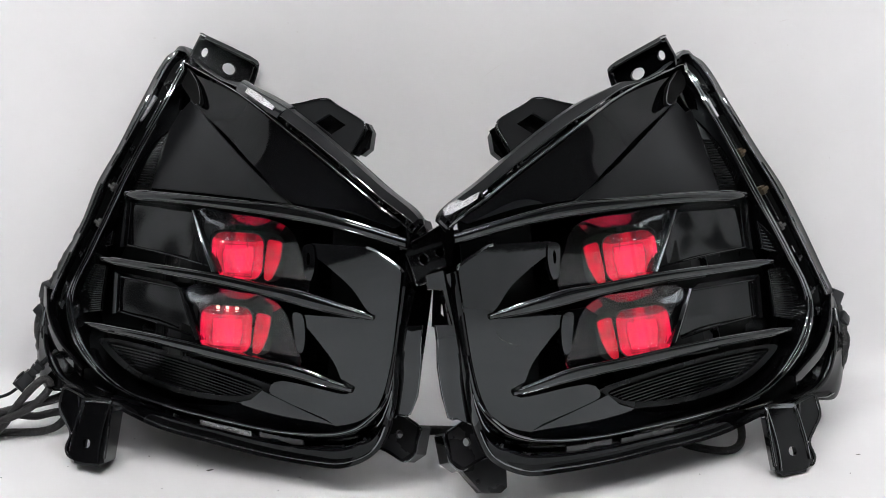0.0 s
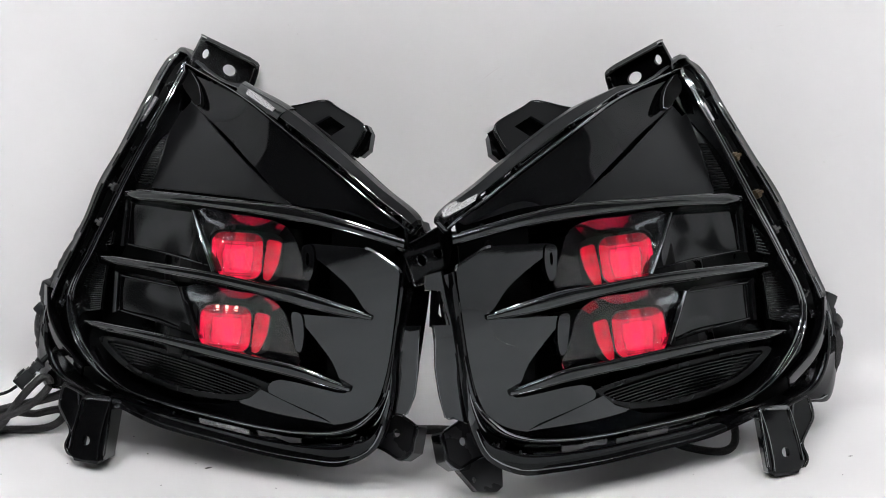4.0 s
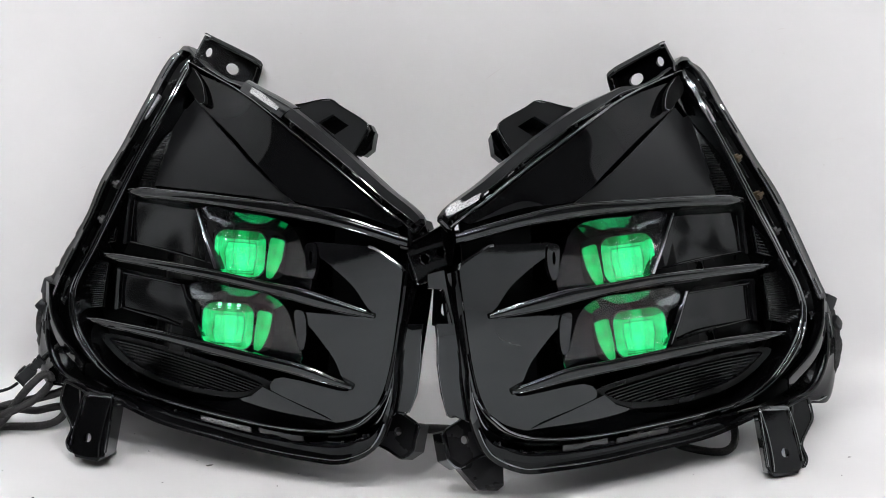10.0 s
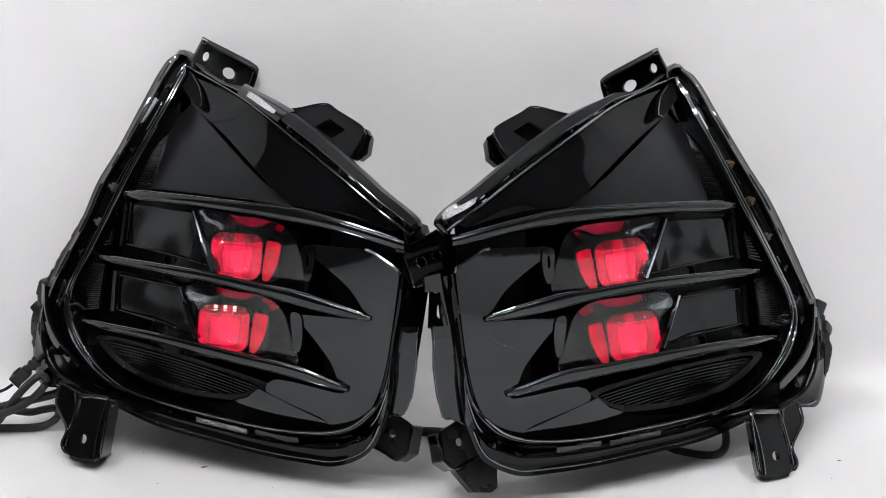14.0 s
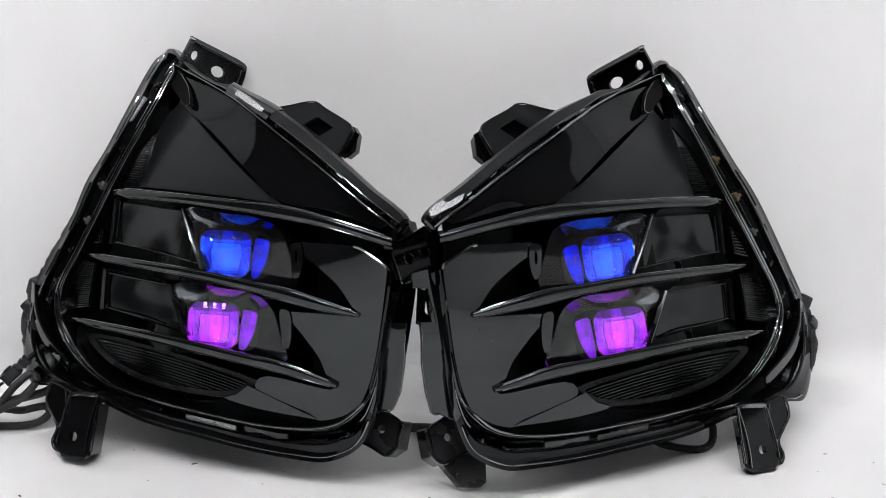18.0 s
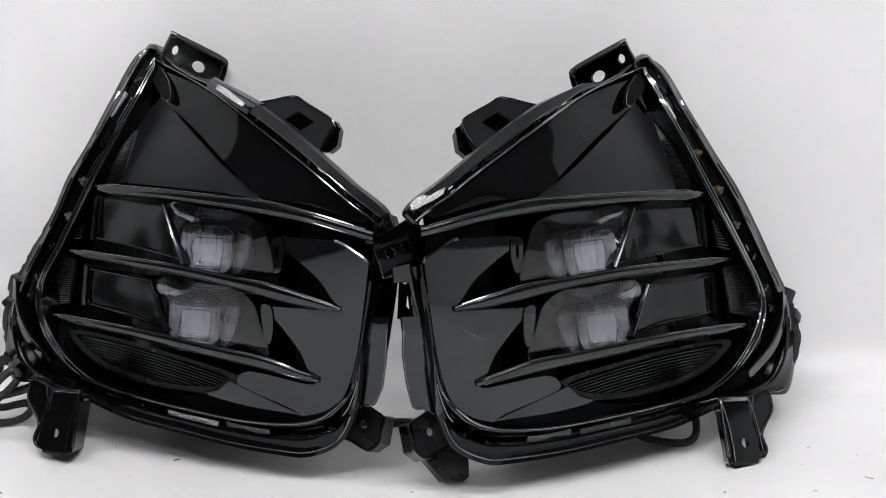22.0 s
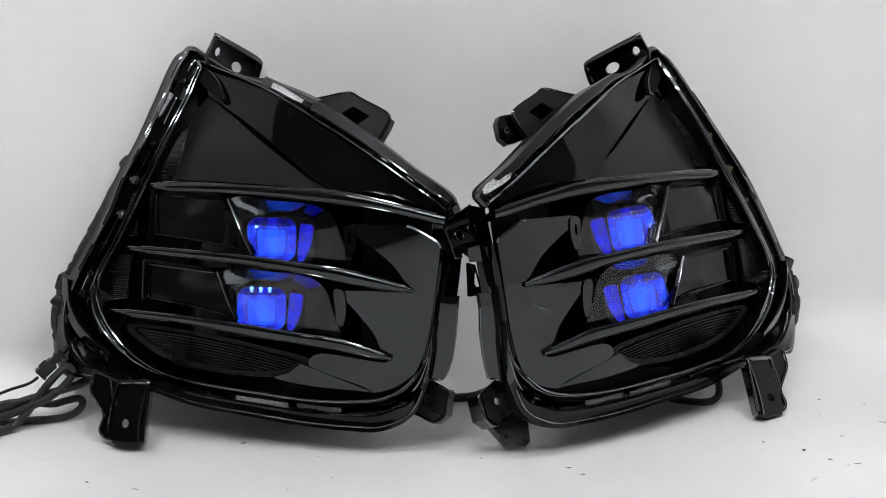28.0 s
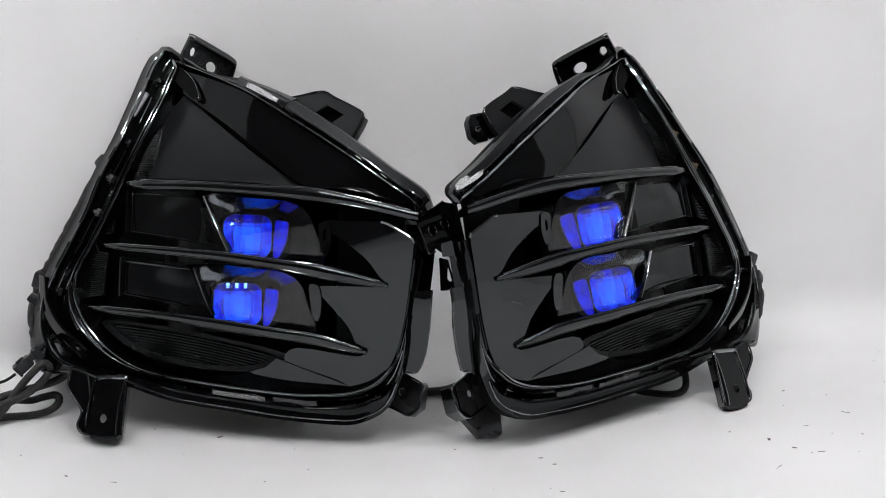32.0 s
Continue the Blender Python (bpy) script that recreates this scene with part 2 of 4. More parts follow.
# ---- mesh helpers ----
def part(name, bm, material, parent=None, label="", smooth=True, sharp=40):
    bmesh.ops.recalc_face_normals(bm, faces=bm.faces)
    for f in bm.faces:
        f.smooth = smooth
    for e in bm.edges:
        if len(e.link_faces) == 2 and e.calc_face_angle(0) > radians(sharp):
            e.smooth = False
    me = bpy.data.meshes.new(name)
    bm.to_mesh(me)
    bm.free()
    for m in material if isinstance(material, (list, tuple)) else [material]:
        me.materials.append(m)
    ob = new(name, me)
    ob.parent = parent
    if label:
        tagged(ob, label=label)
    return ob


def box(bm, size, m=Matrix(), bevel=0.0):
    made = bmesh.ops.create_cube(bm, size=1, matrix=m @ Matrix.Diagonal((*size, 1)))
    if bevel:
        edges = list({e for v in made["verts"] for e in v.link_edges})
        bmesh.ops.bevel(bm, geom=edges, offset=bevel, segments=2, affect="EDGES", profile=0.6)


def spline(points, count, closed=False):
    """Points spread evenly along a smooth line through the given ones."""
    p = [Vector(q) for q in points]
    n = len(p)
    dense = []
    for i in range(n if closed else n - 1):
        a = p[(i - 1) % n] if closed or i else p[0] * 2 - p[1]
        b, c = p[i], p[(i + 1) % n]
        d = p[(i + 2) % n] if closed or i < n - 2 else p[-1] * 2 - p[-2]
        for k in range(12):
            s = k / 12
            dense.append(0.5 * (2 * b + (c - a) * s + (2 * a - 5 * b + 4 * c - d) * s * s + (3 * b - a - 3 * c + d) * s ** 3))
    dense.append(p[0] if closed else p[-1])
    lengths = [0.0]
    for a, b in zip(dense, dense[1:]):
        lengths.append(lengths[-1] + (b - a).length)
    out, j = [], 0
    for k in range(count):
        want = lengths[-1] * k / (count if closed else count - 1)
        while j < len(lengths) - 2 and lengths[j + 1] < want:
            j += 1
        span = lengths[j + 1] - lengths[j] or 1
        out.append(dense[j].lerp(dense[j + 1], min(1, (want - lengths[j]) / span)))
    return out


def follow(points, per, closed=True):
    """Like spline(), with the same number of steps between each two given points, so that rings keep step."""
    p = [Vector(q) for q in points]
    n = len(p)
    out = []
    for i in range(n if closed else n - 1):
        a, b, c, d = p[(i - 1) % n], p[i], p[(i + 1) % n], p[(i + 2) % n]
        for k in range(per):
            s = k / per
            out.append(0.5 * (2 * b + (c - a) * s + (2 * a - 5 * b + 4 * c - d) * s * s + (3 * b - a - 3 * c + d) * s ** 3))
    return out


def loft(bm, rows, closed=False, ends=False):
    """Faces between rows of equal length; closed joins each row's ends."""
    grid = [[bm.verts.new(q) for q in row] for row in rows]
    n = len(rows[0])
    for a, b in zip(grid, grid[1:]):
        for i in range(n if closed else n - 1):
            k = (i + 1) % n
            bm.faces.new((a[i], a[k], b[k], b[i]))
    if ends:
        bm.faces.new(grid[0])
        bm.faces.new(grid[-1][::-1])
    return grid


def thick(bm, shift):
    """Gives the sheet in bm a body, by a copy of it moved by shift and walls along its border."""
    border = [e for e in bm.edges if len(e.link_faces) == 1]
    old = list(bm.verts)
    made = bmesh.ops.duplicate(bm, geom=list(bm.verts) + list(bm.edges) + list(bm.faces))
    pair = made["vert_map"]
    for v in old:
        pair[v].co = v.co + Vector(shift)
    for e in border:
        a, b = e.verts
        bm.faces.new((a, b, pair[b], pair[a]))


def plate(outline, holes, place, shift):
    """A plate with holes: 2D loops, put into space by place(u, v), thickened by shift."""
    bm = bmesh.new()
    edges = []
    for loop in (outline, *holes):
        vs = [bm.verts.new((x, y, 0)) for x, y in loop]
        edges += [bm.edges.new((a, b)) for a, b in zip(vs, vs[1:] + vs[:1])]
    bmesh.ops.triangle_fill(bm, edges=edges, use_beauty=True)
    for v in bm.verts:
        v.co = place(v.co.x, v.co.y)
    thick(bm, shift)
    return bm


def tube(bm, points, radius, sides=10, count=60, closed=False):
    path = spline(points, count, closed)
    rows = []
    for i, q in enumerate(path):
        t = (path[(i + 1) % count] - path[i - 1]) if closed or 0 < i < count - 1 else (path[1] - path[0] if i == 0 else path[-1] - path[-2])
        t.normalize()
        a = t.cross(Vector((0.31, 0.22, 0.92))).normalized()
        b = t.cross(a)
        rows.append([q + (a * math.cos(k * math.tau / sides) + b * math.sin(k * math.tau / sides)) * radius for k in range(sides)])
    loft(bm, rows, closed=True, ends=not closed)


def circle(u, v, r, n=14, stretch=1.0, turn=0.0):
    c, s = math.cos(turn), math.sin(turn)
    out = []
    for k in range(n):
        x, y = r * stretch * math.cos(k * math.tau / n), r * math.sin(k * math.tau / n)
        out.append((u + x * c - y * s, v + x * s + y * c))
    return out


def rounded(w, h, r, n=5):
    """A rounded rectangle round the origin."""
    out = []
    for cx, cy, a in ((w / 2 - r, h / 2 - r, 0), (-w / 2 + r, h / 2 - r, 90), (-w / 2 + r, -h / 2 + r, 180), (w / 2 - r, -h / 2 + r, 270)):
        for k in range(n + 1):
            t = radians(a + 90 * k / n)
            out.append((cx + r * math.cos(t), cy + r * math.sin(t)))
    return out


# ---- the room ----
def slab(name, size, m, material):
    bm = bmesh.new()
    box(bm, size, m)
    return tagged(part(name, bm, material, smooth=False), kind="structure")


WALL_Y = 0.328
# unseen ceiling, kept pale for the fill it throws under the bezels
CEILP = sheet_white("pale_ceiling_paint", (0.62, 0.62, 0.63), 5.2, 0.7)
# east wall greyer only to lift reflections in the right bezel's upper panel
EASTP = sheet_white("lifted_reflection_grey", (0.075, 0.075, 0.077), 2.3, 0.7)
# unseen walls, dark in place of the unlit room beyond the table
SIDEP = sheet_white("dark_room_stand_in", (0.035, 0.035, 0.037), 1.7, 0.7)
# table and back wall: one board bent up in a small cove
bm = bmesh.new()
COVE = 0.07
profile = [(-3.2, 0.0), (-1.0, 0.0), (0.1, 0.0)]
profile += [(WALL_Y - COVE + COVE * math.sin(radians(a)), COVE - COVE * math.cos(radians(a))) for a in range(0, 91, 6)]
profile += [(WALL_Y, 1.0), (WALL_Y, 2.42)]
loft(bm, [[Vector((x, y, z)) for y, z in profile] for x in (-2.2, -1.1, 0, 1.1, 2.2)])
thick(bm, (0, 0.03, -0.03))
tagged(part("backdrop_floor", bm, BOARD), kind="structure")
for name, size, m in (("wall_south", (4.4, 0.06), pose(0, -3.23, 1.2)), ("wall_east", (0.06, 3.6), pose(2.23, -1.42, 1.2)), ("wall_west", (0.06, 3.6), pose(-2.23, -1.42, 1.2))):
    slab(name, (*size, 2.4), m, EASTP if name == "wall_east" else SIDEP)
# unseen white boards on both sides, added for grey reflections in the gloss panels
for x in (-2.17, 2.17):
    slab("reflection_board", (0.02, 0.446, 2.4), pose(x, 0.103, 1.21), WALLP)
# a low one on the east, added to brighten the right bezel's wide panel
slab("reflection_board", (0.02, 2.75, 0.62), pose(2.17, -1.5, 0.31), WALLP)
slab("ceiling", (4.46, 3.7, 0.06), pose(0, -1.45, 2.45), CEILP)


PANEL_LIGHT, _n, _l, _b = nodes_of("ceiling_panel_light")
_b.inputs["Emission Color"].default_value = (1, 0.985, 0.985, 1)
_b.inputs["Emission Strength"].default_value = 85.0
_b.inputs["Base Color"].default_value = (0.8, 0.8, 0.8, 1)
for lx, ly in ((-0.85, -1.9), (0.6, -1.9), (-0.85, -0.95), (0.6, -0.95)):
    lamp = tagged(new("ceiling_light"), label="long white ceiling light fixture, switched on", category="light", group="ceiling lights")
    lamp.matrix_world = pose(lx, ly, 2.4)
    bm = bmesh.new()
    box(bm, (1.2, 0.075, 0.012), pose(0, 0, -0.03))
    part("diffuser", bm, PANEL_LIGHT, lamp, smooth=False)
    for m, size in ((pose(0, 0.0525, -0.018), (1.24, 0.025, 0.036)), (pose(0, -0.0525, -0.018), (1.24, 0.025, 0.036)), (pose(0.61, 0, -0.018), (0.02, 0.08, 0.036)), (pose(-0.61, 0, -0.018), (0.02, 0.08, 0.036))):
        bm = bmesh.new()
        box(bm, size, m, 0.003)
        part("frame", bm, WALLP, lamp, smooth=False)


# ---- one bumper bezel with its lamps, in millimetres across (u), up (v) and out (w) ----
def face(u, v):
    """How far the curved face stands out at (u, v)."""
    a, b = (u - 150) / 200, (v - 180) / 200
    return 17.0 + 3.1 * a + 31.7 * b - 20.2 * a * a + 17.9 * a * b - 48.7 * b * b


DRAW = Vector((0.40, -0.08, 0.913))
OUT = [(3, 413), (113, 368), (178, 343), (238, 310), (291, 276), (333, 248), (324, 221), (323, 162), (316, 116), (308, 72), (292, 31), (263, 11), (224, 8), (175, 9), (124, 13),
       (57, 19), (-5, 33), (-66, 38), (-109, 41), (-131, 71), (-133, 109), (-123, 141), (-104, 177), (-85, 220), (-69, 260), (-49, 299), (-33, 349), (-27, 390), (-16, 409)]
LIP = [(33, 385), (120, 352), (198, 311), (253, 280), (294, 255), (322, 238), (325, 226), (321, 167), (313.5, 119), (303.5, 86), (287, 62), (263, 49), (230, 43), (189, 41), (139, 43),
       (80, 47), (27, 54), (-11, 71), (-38, 95), (-56, 118), (-62, 140), (-56, 161), (-43, 184), (-26, 217), (-9, 252), (5, 292), (18, 338), (23, 365), (27, 380)]


# the far edge of the one bezel is turned in a little more than that of its twin
OUT_TURNED = {(-133, 109): (-127, 109), (-123, 141): (-113, 141), (-104, 177): (-91, 177), (-85, 220): (-68, 220), (-69, 260): (-57, 260), (-49, 299): (-40, 299), (-33, 349): (-29, 349), (-27, 390): (-24, 390)}
LIP_TURNED = {(-56, 118): (-53, 118), (-62, 140): (-58, 140), (-56, 161): (-50, 161), (-43, 184): (-36, 184), (-26, 217): (-20, 217), (-9, 252): (-6, 252), (5, 292): (8, 292), (18, 338): (24, 338), (23, 365): (29, 365), (27, 380): (31, 380)}


def bezel(side, matrix, foot_depth, lamps):
    thing = tagged(new("fog_lamp_bezel"), category="car part", group="fog lamp bezels",
                   label=("glossy black plastic bumper bezel with a braided cable at its foot" if side > 0
                          else "glossy black plastic car bumper bezel, standing beside its mirrored twin"))
    thing.matrix_world = matrix

    turned = 8 if side > 0 else 0
    bow = 0.0007 if side > 0 else 0.00035

    def at(u, v, dw=0.0):
        return Vector((side * u, v, face(u, v) + dw)) * 0.001

    def flat(w):
        return lambda u, v: Vector((side * u, v, w)) * 0.001

    def on(dw):
        return lambda u, v: at(u, v, dw)

    def inward(d):
        return Vector((-side * DRAW.x, -DRAW.y, -DRAW.z)) * d * 0.001

    def back(d):
        return Vector((0, 0, -d * 0.001))

    def sway(bm, amp, scale, seed):
        """Lets a moulded sheet wave a little, as thin glossy plastic does."""
        for v in bm.verts:
            v.co.z += noise.noise(Vector((abs(v.co.x), v.co.y, 0.3 * seed)) * scale) * amp

    # fine raised edges that catch the light
    def bead(points, r, material=EDGE):
        bm = bmesh.new()
        tube(bm, points, r * 0.001, 6, 8 * len(points))
        part("raised_edge", bm, material, thing)

    # the frame: skirt, ridge, groove and inner lip
    per = 6
    outer = [OUT_TURNED.get(q, q) if side > 0 else q for q in OUT]
    inner_lip = [LIP_TURNED.get(q, q) if side > 0 else q for q in LIP]
    o2, l2 = follow([(u, v, 0) for u, v in outer], per), follow([(u, v, 0) for u, v in inner_lip], per)

    # the shell's upper edge is cut away where the top bracket grows out of it
    for i, k in ((1, 0.7), (2, 0.4), (3, 0.32), (4, 0.36), (5, 0.62)):
        o2[i] = l2[i].lerp(o2[i], k)

    # and there is next to none of it along the inner edge, below the tip
    for i in range(32, 50):
        o2[i] = l2[i].lerp(o2[i], 0.15 if 33 < i < 47 else 0.5)

    def ring(f, dw, inset=0.0):
        out = []
        for i, (a, b) in enumerate(zip(o2, l2)):
            k = i / per
            wide = max(0.0, min(1.0, k - 0.3, 5.6 - k)) if k < 8 else max(0.0, min(1.0, k - 9.5, 16.5 - k))
            g = f * 1.7 if f <= 0.4 else 0.68 + (f - 0.4) / 0.6 * 0.32
            q = a.lerp(b, f + (g - f) * wide)
            top = max(0.0, min(1.0, (5.6 - k) * 2)) if k < 8 else 0.0
            slim = max(0.0, min(1.0, (k - 4.6) * 2, 9.8 - k)) if k < 12 else 0.0
            h = dw
            if f < 0.39 and dw > -12:
                h = h + (-4.5 - h) * top
            h = h + (max(-15.0, min(h, -8.0)) - h) * slim
            far = max(0.0, min(1.0, k - 20.5, 28.5 - k)) if k > 20 else 0.0
            h = h + (max(h, -9.0) - h) * far * (f < 0.39)
            low = max(0.0, min(1.0, (k - 8.6) / 2.4, (19.5 - k) / 2.5)) if k > 8.6 else 0.0
            low = low * low * (3 - 2 * low)
            if f < 0.39 and low:
                g = max(0.0, 1 - f / 0.39)
                h = h + (-3.5 + 9.5 * g + 1.6 * max(0.0, 1 - abs(f - 0.33) / 0.08) - h) * low
                q = q + Vector((0, 5.5 * g * low, 0))
            if f > 0.8:
                h = h + (min(h, -11.0) - h) * slim
            if inset:
                q = q + (b - a).normalized() * inset
            out.append(at(q.x, q.y, h))
        return out

    bm = bmesh.new()
    loft(bm, [[q + inward(34 - 28 * max(0.0, min(1.0, (i / per - 4.6) * 2, 9.8 - i / per))) for i, q in enumerate(ring(0, -18))], ring(0, -16), ring(0.012, -13.5), ring(0.06, -9.5), ring(0.16, -6.5), ring(0.27, -5), ring(0.3, -3), ring(0.33, -2), ring(0.36, -3), ring(0.385, -7), ring(0.4, -16)], closed=True)
    bm.verts.ensure_lookup_table()
    ends = [[bm.verts[len(o2) * r + i] for r in range(11)] for i in (34, 47)]
    spare = [f for n_, f in enumerate(bm.faces) if 34 <= n_ % len(o2) < 47]
    for n_, f in enumerate(bm.faces):
        if 2 <= n_ // len(o2) <= 9 and 2 < n_ % len(o2) < 30:
            f.material_index = 1
        elif n_ // len(o2) == 0:
            f.material_index = 2
        elif n_ // len(o2) < 10 and 54 < n_ % len(o2) < 119:
            f.material_index = 3
        elif n_ // len(o2) < 8 and (118 < n_ % len(o2) or n_ % len(o2) < 3):
            f.material_index = 1
    if side < 0:
        spare += [f for n_, f in enumerate(bm.faces) if n_ // len(o2) == 0 and 153 <= n_ % len(o2) < 161]
    bmesh.ops.delete(bm, geom=spare, context="FACES")
    for end in ends:
        bm.faces.new(end).material_index = 3
    part("outer_shell", bm, [RIM, SATIN, UNDER, UPPER], thing, "glossy black outer shell with a bright ridge", sharp=50)
    bm = bmesh.new()
    loft(bm, [ring(0.38, -14), ring(0.5, -19), ring(0.58, -19), ring(0.7, -19), ring(0.86, -14)], closed=True)
    gone = (5, 7, 18, 22, 157, 158, 159) if side > 0 else (5, 7, 18, 22, 155, 156, 157, 158)
    bmesh.ops.delete(bm, geom=[f for n_, f in enumerate(bm.faces) if (1 if side > 0 else 0) <= n_ // len(o2) <= 2 and n_ % len(o2) in gone or 33 <= n_ % len(o2) < 48], context="FACES")
    part("groove", bm, DARK, thing)
    bm = bmesh.new()
    loft(bm, [ring(0.83, -16), ring(0.85, -5), ring(0.865, -1), ring(0.89, 1.2), ring(0.92, 1.4), ring(0.945, -0.3), ring(0.955, -3.5), ring(0.965, -0.5), ring(0.98, 1.6), ring(0.995, 2.4), ring(1, 1.8, 0.8), ring(1, -0.5, 1.5), ring(1, -14, 2.5), ring(1, -40, 5)], closed=True)
    bmesh.ops.delete(bm, geom=[f for n_, f in enumerate(bm.faces) if 33 <= n_ % len(o2) < 48], context="FACES")
    part("lip", bm, RIM, thing, "polished black double lip", sharp=55)

    # dark side of the inner edge, folded back towards the flange
    fold = spline([Vector((u, v, 0)) for u, v in ((316, 250), (321, 238), (324, 224), (323, 198), (320, 165), (313, 121), (304, 90))[0 if side > 0 else 3:]], 40)
    bm = bmesh.new()
    loft(bm, [[at(q.x + du, q.y, h) for q in fold] for du, h in (((-14, -17), (-1, -9), (1, -10), (5, -24), (9, -44)) if side > 0 else ((-4, -14), (-1, -9), (0, -10), (2, -24), (4, -34)))])
    thick(bm, back(2))
    part("edge_fold", bm, UPPER, thing, "black folded-back inner edge")

    # back tray behind the pockets, open at the lamps
    tray = [(min(q.x, 303.0) if 148 < q.y < 246 else q.x, q.y) for q in follow([(u, v, 0) for u, v in LIP], 2)]
    bm = plate(tray, [[(84, 99), (232, 99), (232, 240), (84, 240)]], on(-38), back(2))
    part("back_tray", bm, DARK, thing)
    # box added to keep the white wall from showing round the lamps
    hole = [at(u, v, -38) for u, v in ((82, 97), (234, 97), (234, 242), (82, 242))]
    bm = bmesh.new()
    g = loft(bm, [hole, [q + inward(128) for q in hole]], closed=True)
    bm.faces.new(g[1])
    part("lamp_filler_box", bm, DARK, thing, "black filler box closing off the backs of the lamps", smooth=False)

    # loose strips of the groove: clips and see-through slots
    for i, f in ((160, 0.55), (150, 0.5), (144, 0.5), (138, 0.55), (133, 0.5), (126, 0.6), (121, 0.6), (6, 0.75), (11, 0.75), (18, 0.75), (24, 0.75), (29, 0.75), (62, 0.65), (67, 0.65), (76, 0.6), (82, 0.65), (90, 0.65)):
        a, b = o2[i % len(o2)], l2[i % len(l2)]
        q, along = a.lerp(b, f), (o2[(i + 1) % len(o2)] - o2[i - 1]).normalized()
        ang = math.atan2(along.y, side * along.x) if side > 0 else math.atan2(along.y, -along.x)
        bm = bmesh.new()
        box(bm, (0.009, 0.005, 0.009), Matrix.Translation(at(q.x, q.y, -14)) @ Matrix.Rotation(ang, 4, "Z"), 0.0012)
        box(bm, (0.0035, 0.008, 0.004), Matrix.Translation(at(q.x, q.y, -9)) @ Matrix.Rotation(ang, 4, "Z"), 0.001)
        part("clip", bm, BRASS if side < 0 and i in (150, 144) else SCUFF if i in (144, 138) else RIM, thing)
    for pts, mat, lab in (([(105, 39.5), (116, 38.5), (142, 37), (162, 36), (162, 31), (156, 31), (142, 32.5), (116, 33.5), (105, 34)], FOIL_GLINTS, "bright metal film strip"),
                          ([(-10, 356), (-2, 352), (-10, 330), (-18, 320), (-22, 322), (-16, 338)], FOIL_GLINTS, "bright metal film strip"),
                          ([(172, 37), (200, 35.5), (218, 36), (218, 31.5), (206, 30), (190, 33), (172, 32)], SCUFF, "scuffed grey strip")):
        if side < 0 and pts[0][1] > 300:
            continue
        bm = plate(pts, [], on(-5), back(2.5))
        part("strip", bm, mat if side > 0 else SCUFF, thing, lab if side > 0 else "scuffed grey strip")

    # upper glossy panel: runs down from the lip to a crease
    rows = [[(23, 383), (118, 351), (196, 309), (251, 278), (292, 253), (319, 240)], [(32, 366), (114, 332), (181, 294), (233, 265), (280, 250), (316, 238)],
            [(43, 351), (108, 313), (159, 279), (201, 252), (258, 247), (312, 236)]]
    bm = bmesh.new()
    cols = [spline([at(u, v, d) for (u, v), d in zip(row, ds)], 60) for row, ds in zip(rows, ((-4,) * 6, (-8, -8, -7, -6, -5, -4), (-11, -11, -9, -6, -4, -4)))]
    fine = []
    for k in range(21):
        s = k / 20
        fine.append([a * (1 - s) ** 2 + (b * 2 - (a + c) * 0.5) * 2 * s * (1 - s) + c * s * s for a, b, c in zip(*cols)])
    loft(bm, fine)
    sway(bm, 0.0042, 15, side)
    thick(bm, back(2.5))
    part("upper_panel", bm, UPPER, thing, "glossy black upper panel")
    facet = [(26, 384), (38, 379), (56, 364), (68, 345), (63, 342), (46, 354), (31, 366)]
    bm = plate([(q.x, q.y) for q in follow([(u, v, 0) for u, v in facet], 3)], [], on(-2.5), back(6))
    part("corner_facet", bm, UNDER, thing, "black sunk facet at the panel's head")
    bead([at(u, v, -2.2) for u, v in facet[1:5]], 0.5)
    # matt triangle under the crease
    bm = bmesh.new()
    loft(bm, [spline([at(u, v, -19) for u, v in r], 14) for r in ([(38, 352), (100, 311), (150, 278), (196, 251)], [(30, 340), (70, 305), (110, 276), (140, 254)], [(20, 345), (21, 315), (22, 290), (18, 258)])])
    thick(bm, back(2.5))
    part("triangle_panel", bm, SATIN, thing, "satin black triangular panel", sharp=60)
    bm = bmesh.new()
    loft(bm, [spline([at(u, v, -12) for u, v in r], 14) for r in ([(20, 378), (9 + turned, 338), (0 + turned, 292), (-6, 253)],)] + [spline([at(u, v, -20.5) for u, v in [(30, 366), (20.5, 335), (22, 295), (18, 255)]], 14)])
    thick(bm, back(2.5))
    part("side_wall", bm, DARK, thing)
    for k in range(19):
        s = k / 18
        a, b = Vector((10 + turned / 2, 310)).lerp(Vector((-1 + turned / 3, 263)), s), Vector((20, 311)).lerp(Vector((17, 263)), s)
        bm = bmesh.new()
        loft(bm, [[at(*a, -14), at(*b, -18)], [at(a.x, a.y - 0.7, -13.2), at(b.x, b.y - 0.7, -17.2)], [at(a.x, a.y - 1.4, -14), at(b.x, b.y - 1.4, -18)]])
        thick(bm, back(4))
        part("rib", bm, SATIN, thing)

    # three cross bars; the lower two end in arrow points
    def bar(name, top, bottom, dw, full, label, pointed=True):
        bm = bmesh.new()
        n = 44
        sink = [dw] * (len(top) - 2) + ([dw - 2, dw - 5] if pointed else [dw, dw])
        t, b = spline([at(u, v, d) for (u, v), d in zip(top, sink)], n), spline([at(u, v, d) for (u, v), d in zip(bottom, sink)], n)
        rows = []
        for i in range(n):
            mid = (t[i] + b[i]) / 2
            h = (t[i] - b[i]) * 0.5 * min(1.0, 0.35 + 0.3 * i)
            mid = mid + inward(max(0.0, 4.0 - 2.0 * i))
            s = i / (n - 1)
            depth = full if s < 0.72 or not pointed else max(4.0, full * (1 - s) / 0.28)
